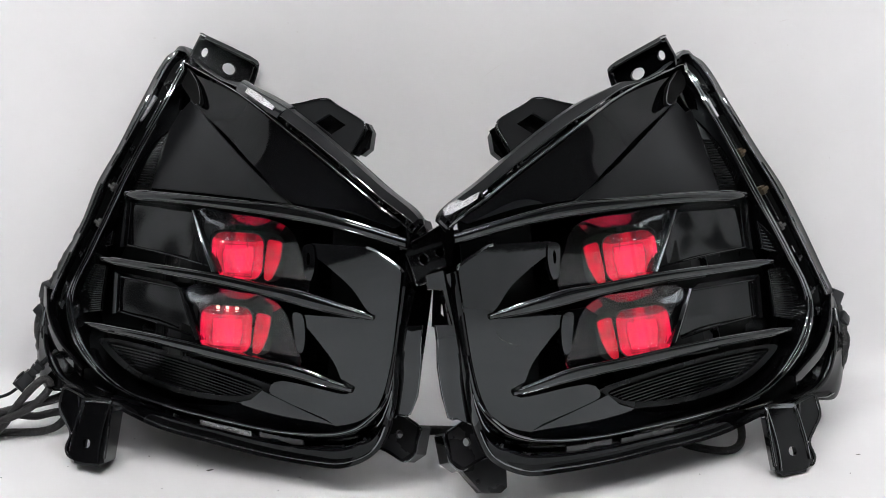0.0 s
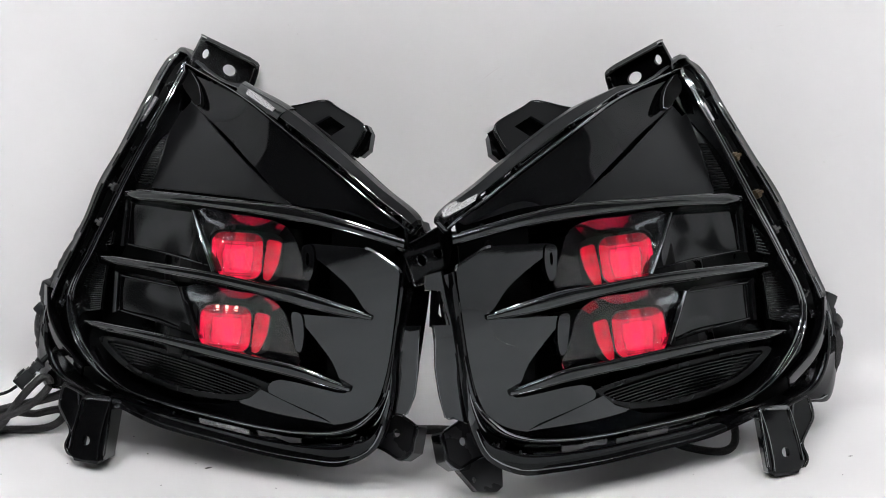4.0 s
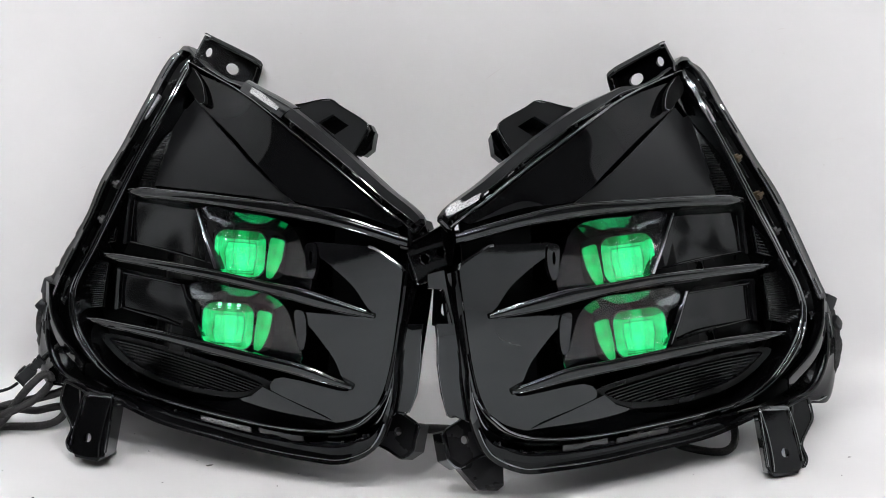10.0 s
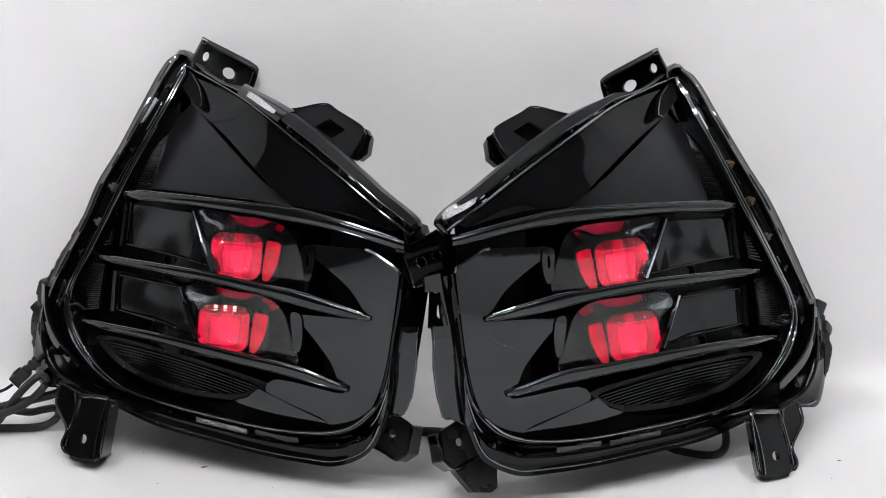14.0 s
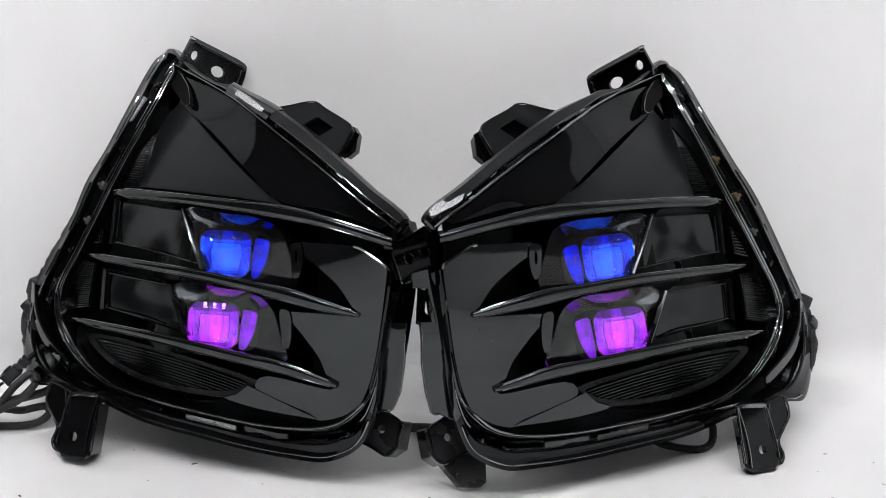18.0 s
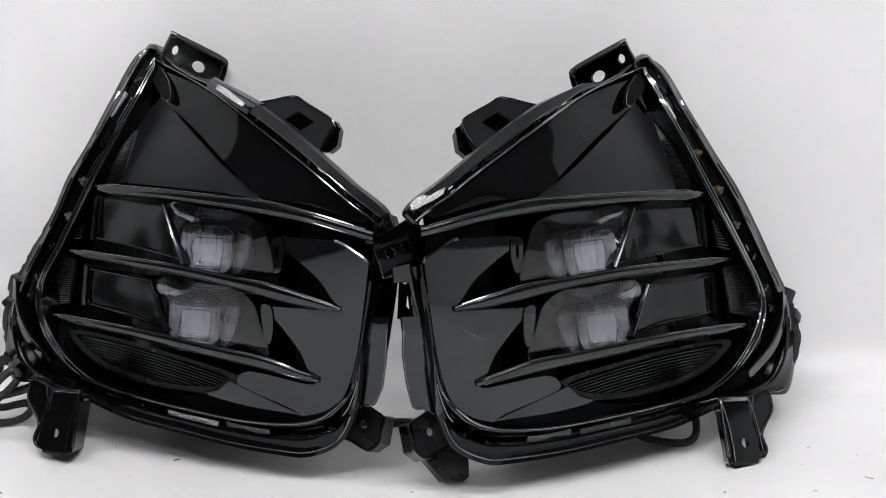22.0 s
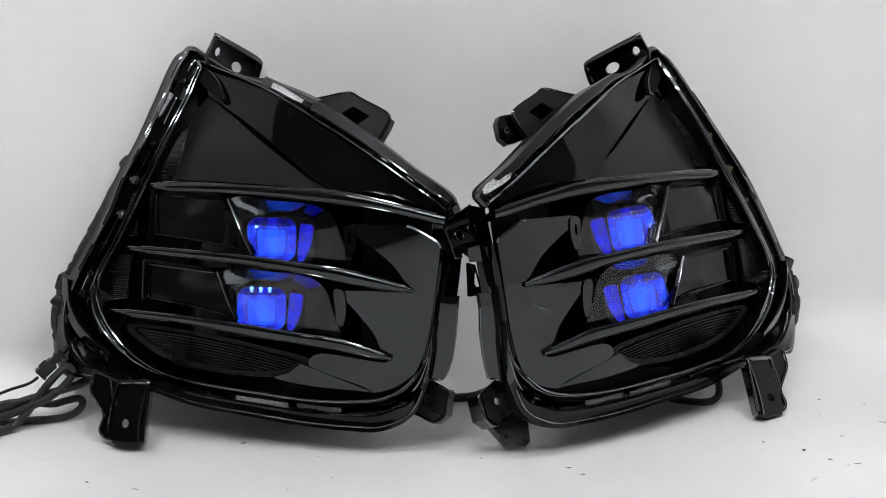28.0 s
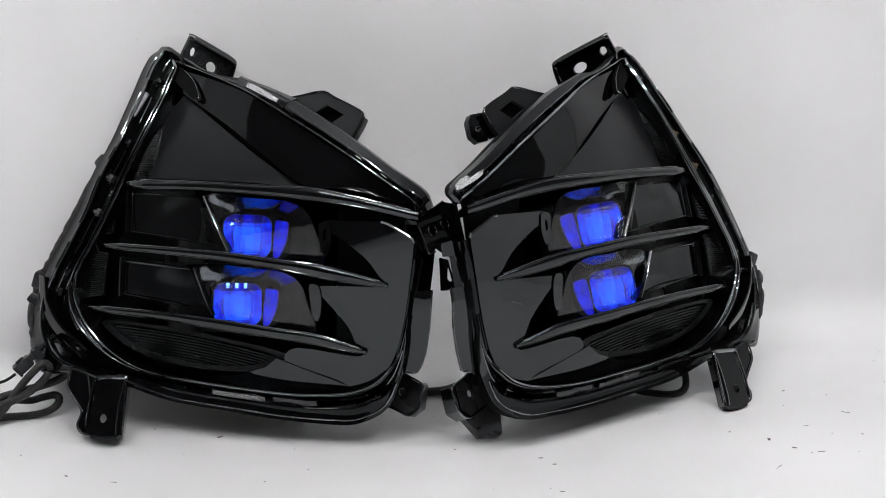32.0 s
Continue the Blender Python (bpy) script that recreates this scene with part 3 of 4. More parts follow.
            rows.append([mid + h * 0.93 + inward(depth), mid + h + inward(3), mid + h * 0.92 + inward(0.4), mid + h * 0.6 + inward(-1.3), mid + h * 0.0 + inward(-1.6),
                         mid - h * 0.6 + inward(-1.0), mid - h * 0.92 + inward(0.6), mid - h + inward(3), mid - h * 0.9 + inward(depth)])
        loft(bm, rows, closed=True, ends=True)
        part(name, bm, GLOSS, thing, label, sharp=65)
        bead([r[2] for r in rows[::3]], 0.7)
        bead([r[6] for r in rows[::3]], 0.5, RIM)

    bar("cross_bar", [(0, 252), (82, 250), (152, 248), (213, 247), (268, 239), (328, 228)], [(3, 242), (84, 241), (153, 238), (215, 234), (269, 229), (328, 219)], 4, 34, "glossy black upper cross bar", False)
    bar("cross_bar", [(-21, 184), (63, 181), (128, 178), (191, 173), (227, 171), (267, 164), (297, 157.5)], [(-19, 178), (64, 173), (129, 169), (192, 163), (233, 157), (267, 154), (297, 153)], 2, 34, "glossy black arrow-tipped cross bar")
    bar("cross_bar", [(-40, 118), (45, 115), (112, 111), (173, 106), (221, 103), (254, 96), (274, 90.5)], [(-35, 112), (45, 107), (111, 101), (172, 96), (220, 92), (254, 88), (274, 86)], 2, 30, "glossy black arrow-tipped cross bar")

    # the wide glossy panel with two arrow-shaped notches
    outline = [(234, 214), (250, 215), (293, 216), (298, 214.5), (321, 202), (323.5, 198), (319, 160), (312, 119), (302, 87), (286, 64), (262, 51), (243, 59), (201, 70), (187, 77), (202, 88), (258, 84), (270, 86), (271, 91),
               (264, 95), (256, 112), (239, 131), (223, 148), (240, 151), (286, 153), (293, 154), (294, 159), (289, 163), (276, 179), (255, 194), (235, 206)]
    rnd = [(q.x, q.y) for q in follow([(u, v, 0) for u, v in outline], 3)]
    bm = bmesh.new()
    vs = [bm.verts.new((u, v, 0)) for u, v in rnd]
    es = [bm.edges.new((a, b)) for a, b in zip(vs, vs[1:] + vs[:1])]
    bmesh.ops.triangle_fill(bm, edges=es, use_beauty=True)
    for _ in range(2):
        bmesh.ops.subdivide_edges(bm, edges=[e for e in bm.edges if e.calc_length() > 9], cuts=1)
        bmesh.ops.triangulate(bm, faces=bm.faces)
    for v in bm.verts:
        v.co = at(v.co.x, v.co.y, -6 + bow * max(0.0, v.co.y - 110) ** 2)
    thick(bm, inward(14))
    part("wide_panel", bm, GLOSS, thing, "wide glossy black panel with arrow notches")
    if side < 0:
        bm = bmesh.new()
        tube(bm, [at(u, v, -5.9 + bow * max(0.0, v - 110) ** 2) for u, v in ((290, 143), (287, 137), (281, 133), (274, 130), (267, 128))], 0.00035, 5, 30)
        part("scuff_mark", bm, SCUFF, thing, "thin pale scuff on the gloss panel")
    # low ridge and sill under the panel
    bm = bmesh.new()
    loft(bm, [spline([at(u, v, d) for u, v in r], 24) for r, d in (([(178, 76), (215, 65), (263, 51)], -8), ([(165, 66), (205, 57), (255, 47)], -7.5), ([(130, 56), (190, 47), (250, 45)], -13), ([(80, 52), (160, 44), (240, 42)], -14))])
    thick(bm, back(3))
    part("sill", bm, GLOSS, thing, "glossy black bottom sill")

    # pockets left of the lamps, each with a slanted divider
    for quad, blade in (([(2, 240), (84, 236), (116, 185), (6, 198)], ((97, 235), (129, 179))), ([(2, 166), (80, 161), (100, 118), (2, 132)], ((91, 161), (112, 114)))):
        a, b, c, d = [Vector(q) for q in quad]
        bm = bmesh.new()
        rows = []
        for j in range(19):
            s = j / 18
            p, q = a.lerp(d, s), b.lerp(c, s)
            rows.append([at(*p.lerp(q, k / 24), -13 - 3 * math.sin(math.pi * k / 24) * (0.4 + 0.6 * s)) for k in range(25)])
        loft(bm, rows)
        sway(bm, 0.0018, 28, side)
        thick(bm, back(2))
        part("pocket_panel", bm, POCKET, thing, "glossy black hollow pocket panel")
        bm = bmesh.new()
        p, q = Vector(blade[0]), Vector(blade[1])
        across = Vector((q.y - p.y, p.x - q.x)).normalized() * 3
        rows = []
        for k in range(9):
            m = p.lerp(q, k / 8)
            e, g = m + across, m - across
            rows.append([at(e.x, e.y, -2) + inward(26), at(e.x, e.y, -1), at(m.x, m.y, 1.5), at(g.x, g.y, -1), at(g.x, g.y, -8) + inward(20)])
        loft(bm, rows, closed=True, ends=True)
        part("divider", bm, GLOSS, thing, "thin glossy slanted divider", sharp=70)
        bead([r[2] for r in rows], 0.5)
        bm = bmesh.new()
        e = [a + Vector((-5, 5)), b + Vector((-4, 5))]
        loft(bm, [[at(*e[0], -6), at(*e[1], -6)], [at(*a, -15), at(*b, -15)]])
        loft(bm, [[at(a.x - 6, a.y + 4, -6), at(d.x - 6, d.y - 3, -6)], [at(*a, -15), at(*d, -15)]])
        thick(bm, back(1.5))
        part("pocket_wall", bm, GLOSS, thing)
    # ribbed patches at the outer ends
    for corners, count in ((((-20, 240), (-27, 240), (-46, 191), (-21, 198)), 15), (((-24, 175), (-48, 177), (-70, 124), (-28, 131)), 22)):
        a, b, c, d = [Vector(q) for q in corners]
        for k in range(count):
            s = k / (count - 1)
            p, q = b.lerp(c, s), a.lerp(d, s)
            bm = bmesh.new()
            tube(bm, [at(*p, -9), at(*p.lerp(q, 0.5), -11), at(*q, -14)], 0.00095, 6, 7)
            part("rib", bm, RIBBED, thing)
        bm = plate([tuple(a), tuple(b), tuple(c), tuple(d)], [], on(-15), back(2))
        part("rib_backing", bm, DARK, thing)
        bead([at(*a, -13), at(*a.lerp(d, 0.5), -13), at(*d, -13)], 0.8)

    # lower grille: frame and slats
    vent = [(-26, 104), (49, 101), (119, 93), (184, 82), (176, 71), (156, 63), (116, 60), (68, 62), (17, 72), (-18, 90)]
    hole = [(-14, 101), (49, 97), (119, 89), (172, 80), (165, 73), (150, 68), (116, 65), (70, 67), (22, 77), (-8, 92)]
    bm = plate([(q.x, q.y) for q in follow([(u, v, 0) for u, v in vent], 4)], [[(q.x, q.y) for q in follow([(u, v, 0) for u, v in hole], 4)]], on(-14), back(8))
    part("grille_frame", bm, DARK, thing, "glossy black grille surround")
    inner = [(q.x, q.y) for q in follow([(u, v, 0) for u, v in hole], 4)]
    for k in range(11):
        off = 3.0 + 2.9 * k

        def height(u):
            return 101.5 - 0.00042 * (u + 20) ** 2 - 0.03 * (u + 20) - off

        span = []
        u = -26.0
        while u < 184:
            v = height(u)
            inside = False
            for (x1, y1), (x2, y2) in zip(inner, inner[1:] + inner[:1]):
                if (y1 > v) != (y2 > v) and u < x1 + (v - y1) * (x2 - x1) / (y2 - y1):
                    inside = not inside
            if inside:
                span.append(u)
            u += 3.0
        if len(span) < 3:
            continue
        bm = bmesh.new()
        rows = []
        for u in span:
            v = height(u)
            rows.append([at(u, v + 0.9, -20), at(u, v + 0.5, -14.8), at(u, v - 0.6, -15), at(u, v - 0.9, -20)])
        loft(bm, rows, closed=True, ends=True)
        part("slat", bm, SLAT, thing)

    # small clips beside the lamp covers
    for pts in ([(228, 211), (238, 212), (240, 196), (236, 182), (230, 184), (228, 198)], [(217, 150), (227, 149), (229, 132), (226, 117), (220, 118), (218, 132)]):
        ro = [(q.x, q.y) for q in follow([(u, v, 0) for u, v in pts], 4)]
        cx, cy = sum(p[0] for p in pts) / 6, sum(p[1] for p in pts) / 6 + 4
        bm = plate(ro, [circle(cx, cy - 1, 1.7, 14, 3.4, math.pi / 2)] if pts[0][1] > 180 else [], lambda u, v: at(u, v, -4 + bow * max(0.0, v - 110) ** 2), back(5))
        part("retainer", bm, GLOSS, thing, "smooth black retaining tongue")
    # clear covers over the lamps, and the dark wells behind them
    for lamp_at, tilt, pts in zip(lamps, (0.2, 0.06) if side > 0 else (0.05, 0.05), ([(99, 235), (148, 235), (186, 233), (207, 226), (218, 209), (226, 172), (174, 175), (128, 178)], [(95, 163), (156, 164), (187, 162), (206, 151), (214, 130), (219, 104), (168, 106), (112, 112)])):
        ro = [(q.x, q.y) for q in follow([(u, v, 0) for u, v in pts], 4)]
        mid = sum(v for u, v in pts) / len(pts)
        bm = bmesh.new()
        vs = [bm.verts.new((u, v, 0)) for u, v in ro]
        es = [bm.edges.new((a, b)) for a, b in zip(vs, vs[1:] + vs[:1])]
        bmesh.ops.triangle_fill(bm, edges=es, use_beauty=True)
        bmesh.ops.subdivide_edges(bm, edges=[e for e in bm.edges if e.calc_length() > 8], cuts=2)
        bmesh.ops.triangulate(bm, faces=bm.faces)
        for v in bm.verts:
            v.co = at(v.co.x, v.co.y, -7 + tilt * (v.co.y - mid))
        thick(bm, back(2))
        ob = part("cover_glass", bm, COVER, thing, "clear curved lamp cover")
        ob.visible_shadow = False
        # glossy bowl from the cover's edge down to the lens
        into = matrix.inverted() @ lamp_at
        out = into.inverted()
        edge = [at(u, v, -8.5 + tilt * (v - mid)) for u, v in ro]
        seat = []
        for q in edge:
            p = out @ q
            c, s_ = abs(math.cos(math.atan2(p.y, p.x))), abs(math.sin(math.atan2(p.y, p.x)))
            r = ((c / (0.0445 if p.x * side > 0 else 0.0275)) ** 5 + (s_ / 0.0245) ** 5) ** -0.2
            d = math.hypot(p.x, p.y)
            seat.append(Vector((p.x * r / d, p.y * r / d, -0.0015)))
        rows = []
        for k in range(8):
            s_ = k / 7
            rows.append([into @ ((out @ e).lerp(t, s_) + Vector((0, 0, -0.0015 * math.sin(math.pi * s_)))) for e, t in zip(edge, seat)])
        bm = bmesh.new()
        loft(bm, rows, closed=True)
        for n_, f in enumerate(bm.faces):
            u, v = ro[n_ % len(ro)]
            if v > mid + 8 and u < pts[3][0] - 6:
                f.material_index = 1
        part("lamp_bowl", bm, [BOWL, CEILING_GLOSS], thing, "glossy black bowl round a lamp")

    for f, h in ((0.37, -1.6),):
        bead(ring(f, h - 0.6)[122:154:2], 1.0)
    bead(ring(0.9, 1.6)[96:174:2], 1.2)
    # short random beads added to give broken highlights along the groove
    crumbs = random.Random(11 if side > 0 else 12)
    for f, h, lo, hi, r in ((0.30, -2.2, 118, 172, 0.9), (0.46, -15.0, 112, 172, 0.8), (0.62, -17.5, 118, 172, 0.7), (0.78, -10.0, 110, 172, 0.8), (0.47, -15.0, 50, 104, 0.7), (0.74, -12.0, 52, 104, 0.7), (0.45, -12.0, 1, 34, 0.7), (0.7, -15.0, 1, 34, 0.6)):
        i = lo
        while i < hi - 3:
            n_ = crumbs.randint(3, 9)
            line = ring(f + crumbs.uniform(-0.02, 0.02), h + crumbs.uniform(-1, 1))[i:min(i + n_, hi)]
            if len(line) > 2:
                bead(line, r + 0.3)
            i += n_ + crumbs.randint(1, 4)
    bead(ring(0.93, 1.2)[1:33:2], 0.8 if side > 0 else 1.2)
    if side < 0:
        bead(ring(0.99, 2.4)[8:33:2], 0.9)
    bead(ring(0.36, -2.5)[2:32:2], 0.7)
    bead(ring(0.1, -3.4)[56:110:2], 0.8)
    bead([at(u, v, -5.6 + bow * (v - 110) ** 2) for u, v in ((291, 216), (298, 214.5), (310, 208.5), (322, 202), (325, 198))], 1.4)
    bead(ring(0.995, 2.6)[54:174:2], 1.1)
    bead([flat(0)(u, v) for u, v in ((-11, 41), (-9, 42), (6, 43.5), (20, 44), (22, 43))], 2.4)
    for quad in ([(84, 236), (2, 240), (6, 198), (116, 185)], [(80, 161), (2, 166), (2, 132), (100, 118)]):
        (a, b), (c, d), (e, f), (g, h) = quad
        bead([at(a, b, -11), at((a + c) / 2, (b + d) / 2, -11), at(c + 1, d, -11), at(c, d - 2, -11), at(e, f + 2, -11), at(e + 1, f, -11), at((e + g) / 2, (f + h) / 2 + 1, -11), at(g, h, -11)], 0.9, GLOSS)
    bead([flat(1)(u, v) for u, v in ((-18, -10), (-17, 12), (-13, 38), (-9, 42), (6, 43.5), (20, 44), (22.5, 40), (23.5, 20), (24, -11))], 1.0)
    bead([flat(-18.5)(u, v) for u, v in ((150, 347), (175, 352), (191, 356), (204, 357), (216, 351), (244, 338), (249, 331), (246, 322), (238, 306))], 0.7)
    bead([flat(-82.5)(u, v) for u, v in ((280, 62), (289, 75), (303, 70), (318, 62), (317, 50), (316, 38), (306, 30), (289, 36), (271, 42), (280, 62))], 1.4)

    # brackets
    def deep(s, t, off=0.0):
        """On the top bracket, which runs back from the face: s in depth, t down."""
        return Vector((side * (36 + 16 * s - 5 * t - 0.92 * off), 418 - 8 * s - 15 * t + 0.31 * off, -27 - 74 * s - 0.23 * off)) * 0.001

    def oval(s, t, rs, rt):
        return [(s + rs * math.cos(k * math.tau / 14), t + rt * math.sin(k * math.tau / 14)) for k in range(14)]

    edge = [(0, -0.08), (0.4, -0.15), (0.8, -0.2), (0.95, -0.14), (1.0, -0.02), (1.03, 0.6), (1.04, 1.3), (0.98, 2.4)]
    bm = plate(edge + [(0.5, 2.5), (0.06, 2.1), (-0.02, 1.29)], [oval(0.17, 0.8, 0.065, 0.32), oval(0.65, 1.05, 0.13, 0.36)], deep, deep(0, 0, -3) - deep(0, 0))
    part("top_bracket", bm, GLITTER if side > 0 else RIM, thing, "scuffed black two-hole bracket")
    bm = bmesh.new()
    loft(bm, [[deep(s * 1.02, t + dt, off) for s, t in edge] for dt, off in ((-0.12, 1.5), (-0.16, -3), (-0.14, -9), (-0.02, -10), (0.16, -9), (0.2, -3.2))])
    thick(bm, (0, -0.0012, 0))
    part("bracket_lip", bm, RIM, thing)
    bead([deep(s * 1.02, t + 0.1, -9.8) for s, t in edge], 0.7)
    if side > 0:
        bm = bmesh.new()
        lines = [spline([at(u, v, d) for u, v in r], 40) for r, d in (([(110, 371), (130, 363), (155, 354), (182, 343)], -10), ([(112, 367), (129, 359), (153, 349), (177, 340)], -1.0), ([(109, 358), (126, 350), (150, 339), (170, 330)], -3))]
        rows = []
        for k in range(11):
            g = k / 10
            rows.append([a * (1 - g) ** 2 + b * 2 * g * (1 - g) + c * g * g for a, b, c in zip(*lines)])
        loft(bm, rows)
        sway(bm, 0.0004, 60, side)
        thick(bm, back(5))
        part("bright_block", bm, RIM, thing, "shiny black block on the upper edge")
    # pale patch laid on in place of the gloss block's white glints
    if side > 0:
        bm = plate([(125, 360.5), (139, 355), (165, 341), (163, 337.5), (150, 343), (134, 350.5), (124, 355)], [], on(-1.2), back(2))
        part("glint_patch", bm, FOIL_GLINTS, thing, "bright patch standing for glints on the shiny black block")
    # bright flecked patch painted for the glints on the tip
    if side < 0:
        bm = plate([(332, 250), (326, 255), (319, 258), (313, 256), (305, 260), (297, 263), (300, 257), (310, 252), (318, 249), (325, 246), (331, 245)], [], on(-2), back(2))
        part("glint_patch", bm, FOIL_GLINTS, thing, "bright patch standing for glints on the crinkled tip of the upper edge")
    bm = plate([(150, 347), (175, 352), (191, 356), (204, 357), (216, 351), (244, 338), (249, 331), (246, 322), (238, 306), (203, 318), (170, 330)], [[(192, 334), (207, 343), (227, 333), (212, 323)]], flat(-20), back(4))
    part("rear_tab", bm, SATIN, thing, "satin black tab with a square hole")
    bm = plate([(186, 334), (207, 350), (234, 333), (212, 317)], [], flat(-38), back(2))
    loft(bm, [[flat(w)(u, v) for u, v in ((190, 334), (207, 345), (229, 333), (212, 321))] for w in (-24, -38)], closed=True)
    part("tab_socket", bm, GLITTER, thing, "glossy square socket")
    bm = bmesh.new()
    loft(bm, [[flat(w)(u, v) for u, v in ((249, 331), (246, 322), (238, 306))] for w in (-20, -34)])
    thick(bm, (0.003 * -side, 0, 0))
    part("tab_flange", bm, RIM, thing)
    bm = plate([(196, 350), (214, 348), (220, 340), (220, 323), (212, 316), (198, 318)], [circle(208, 332, 4, 12)], flat(-82), back(8))
    part("rear_tab", bm, RIM, thing, "small glossy rear tab")
    # foot
    bm = plate([(-9, 42), (20, 44), (23, 38), (24, -11), (20, -17), (1, -19), (-14, -18), (-18, -10)], [circle(0, 0, 4.6)], flat(0), back(3))
    part("foot_plate", bm, UPPER, thing, "black foot with a bolt hole")
    for x0, x1 in ((-18, -14), (21, 24)):
        bm = bmesh.new()
        loft(bm, [[flat(-1)(x0, 38), flat(-1)(x0, -16)], [flat(-1)(x1, 38), flat(-1)(x1, -16)]])
        thick(bm, inward(foot_depth))
        part("foot_wall", bm, RIM, thing)
    bm = bmesh.new()
    loft(bm, [[flat(-1)(-15, -15), flat(-1)(20, -15)], [flat(-1)(-12, -21), flat(-1)(17, -21)]])
    thick(bm, inward(foot_depth))
    part("foot_sole", bm, SATIN, thing)
    bm = plate([(-18, 41), (-50, 50), (-53, 29), (-32, 6), (-36, -10), (-30, -17), (-26, -18), (-26, 18)], [], flat(-14), back(18))
    part("foot_web", bm, UPPER, thing, "black moulded web beside the foot")
    bead([flat(-13)(u, v) for u, v in ((-18, 41), (-34, 46), (-49, 49), (-52, 44), (-52, 29), (-42, 17), (-33, 5), (-36, -9), (-30, -17), (-18, -18))], 1.1, SATIN)
    bead([flat(-12.5)(u, v) for u, v in ((-30, 44), (-26, 30), (-22, 10), (-24, -12))], 0.9, SATIN)
    bead([flat(0.5)(u, v) for u, v in ((21.5, 42), (18, 20), (17, -2), (18, -16))], 1.2)
    # lower corner bracket
    bm = plate([(289, 75), (303, 70), (318, 62), (316, 38), (306, 30), (271, 42), (280, 62)], [circle(296, 54, 4)], flat(-84), back(4))
    part("corner_bracket", bm, MATT, thing, "grained black corner bracket")
    bm = bmesh.new()
    loft(bm, [[flat(w)(u, v) for u, v in ((318, 63), (317, 38), (306, 29), (271, 41))] for w in (-80, -104)])
    thick(bm, Vector((-side * 0.002, 0.002, 0)))
    part("bracket_lip", bm, RIM, thing)
    if side < 0:
        bm = plate([(303, 36), (267, 46), (252, 30), (255, 8), (262, 4), (282, 7)], [circle(284, 18, 2.5, 8)], flat(-98), back(10))
        part("corner_bracket", bm, MATT, thing, "grained black lower tongue")
    # inner flange with its slotted tab
    if side > 0:
        flange = [(324, 189), (329, 183), (323, 153), (339, 155), (338, 138), (336, 118), (331, 92), (322, 74), (309, 72), (303, 66), (306, 87), (312, 115), (316, 131), (318, 151), (319, 181), (321, 187)]
        tab, slot = [(309, 187), (318, 189), (325, 156), (308, 154)], [(312, 179), (314, 175), (315, 167), (313, 163), (310, 163)]
    else:
        flange = [(347, 198), (329, 201), (327, 191), (322, 181), (320, 152), (317, 123), (314, 103), (310, 86), (305, 68), (319, 74), (328, 76), (335, 96), (340, 120), (341, 140), (342, 155), (325, 154), (332, 184), (347, 186)]
        tab, slot = [(322, 191), (313, 188), (311, 158), (329, 158)], [(315, 181), (313, 180), (312, 166), (317, 166), (319, 169), (317, 176)]
    def lean(u, v, up=0.0):
        return Vector((side * u, v, -32 + up + 0.42 * (min(v, 140) - 115) + 0.2 * max(0, v - 140))) * 0.001

    bm = plate(flange, [], lean, back(2.5))
    part("inner_flange", bm, GLOSS, thing, "glossy black inner flange")
    bm = plate(tab, [slot], flat(-50), back(2.5))
    part("slotted_tab", bm, RIM, thing, "black tab with a long slot")
    bead([flat(-49)(u, v) for u, v in (tab[2], tab[3])], 1.0)
    bead([lean(u, v, 1) for u, v in (flange[3:9] if side > 0 else flange[9:15])], 0.6)
    bm = bmesh.new()
    rim_a, rim_b = [(-116, 150), (-112, 115), (-92, 85), (-52, 58)], [(-98, 146), (-92, 120), (-74, 96), (-40, 72)]
    loft(bm, [spline([at(a + (c - a) * g, b + (d - b) * g, h) for (a, b), (c, d) in zip(rim_a, rim_b)], 24) for g, h in ((0, -8), (0.1, -5), (0.3, -2.5), (0.55, -1), (0.75, 1.5), (0.85, 2), (0.95, 1), (1, -6))])
    thick(bm, back(3))
    part("corner_rib", bm, UPPER, thing, "glossy black corner rib")
    if side < 0:
        bm = plate([(343, 233), (312, 246), (298, 243), (300, 230), (306, 210), (331, 203), (335, 196), (343, 195), (346, 208), (349, 223)], [circle(333, 217, 4.2), circle(316, 222, 4.2)], flat(-40), back(3))
        part("link_bracket", bm, RIM, thing, "glossy black two-hole link bracket")
        # dark plate added so the holes and the gap read dark
        bm = plate([(343, 230), (312, 242), (286, 244), (286, 196), (318, 196), (330, 206), (342, 200), (345, 212)], [], flat(-50), back(2))
        part("link_backing", bm, DARK, thing)
        for u, v in ((333, 217), (316, 222)):
            bm = bmesh.new()
            tube(bm, [flat(-39)(a, b) for a, b in circle(u, v, 4.8, 12)], 0.0008, 6, 36, True)
            part("hole_rim", bm, RIM, thing)
        bead([flat(-39)(u, v) for u, v in ((349, 222), (347.5, 215), (346, 208), (345, 201), (343.5, 195), (339, 195), (335, 196))], 1.0)
        bead([flat(-39)(u, v) for u, v in ((343, 233), (328, 239), (312, 246))], 1.2)
    return thing


def frame_of(o, x, y):
    """A pose from an origin and two nearly square axes."""
    x = Vector(x).normalized()
    z = x.cross(Vector(y)).normalized()
    y = z.cross(x)
    return Matrix((x, y, z)).transposed().to_4x4() if o is None else Matrix.Translation(o) @ Matrix((x, y, z)).transposed().to_4x4()


POSE_L = frame_of((-0.342, 0.133, 0.030), (0.884, -0.468, 0.0), (0.169, 0.320, 0.932))
POSE_R = frame_of((0.3353, 0.0787, 0.0225), (0.8922, 0.4471, -0.064), (-0.1249, 0.3804, 0.9164))
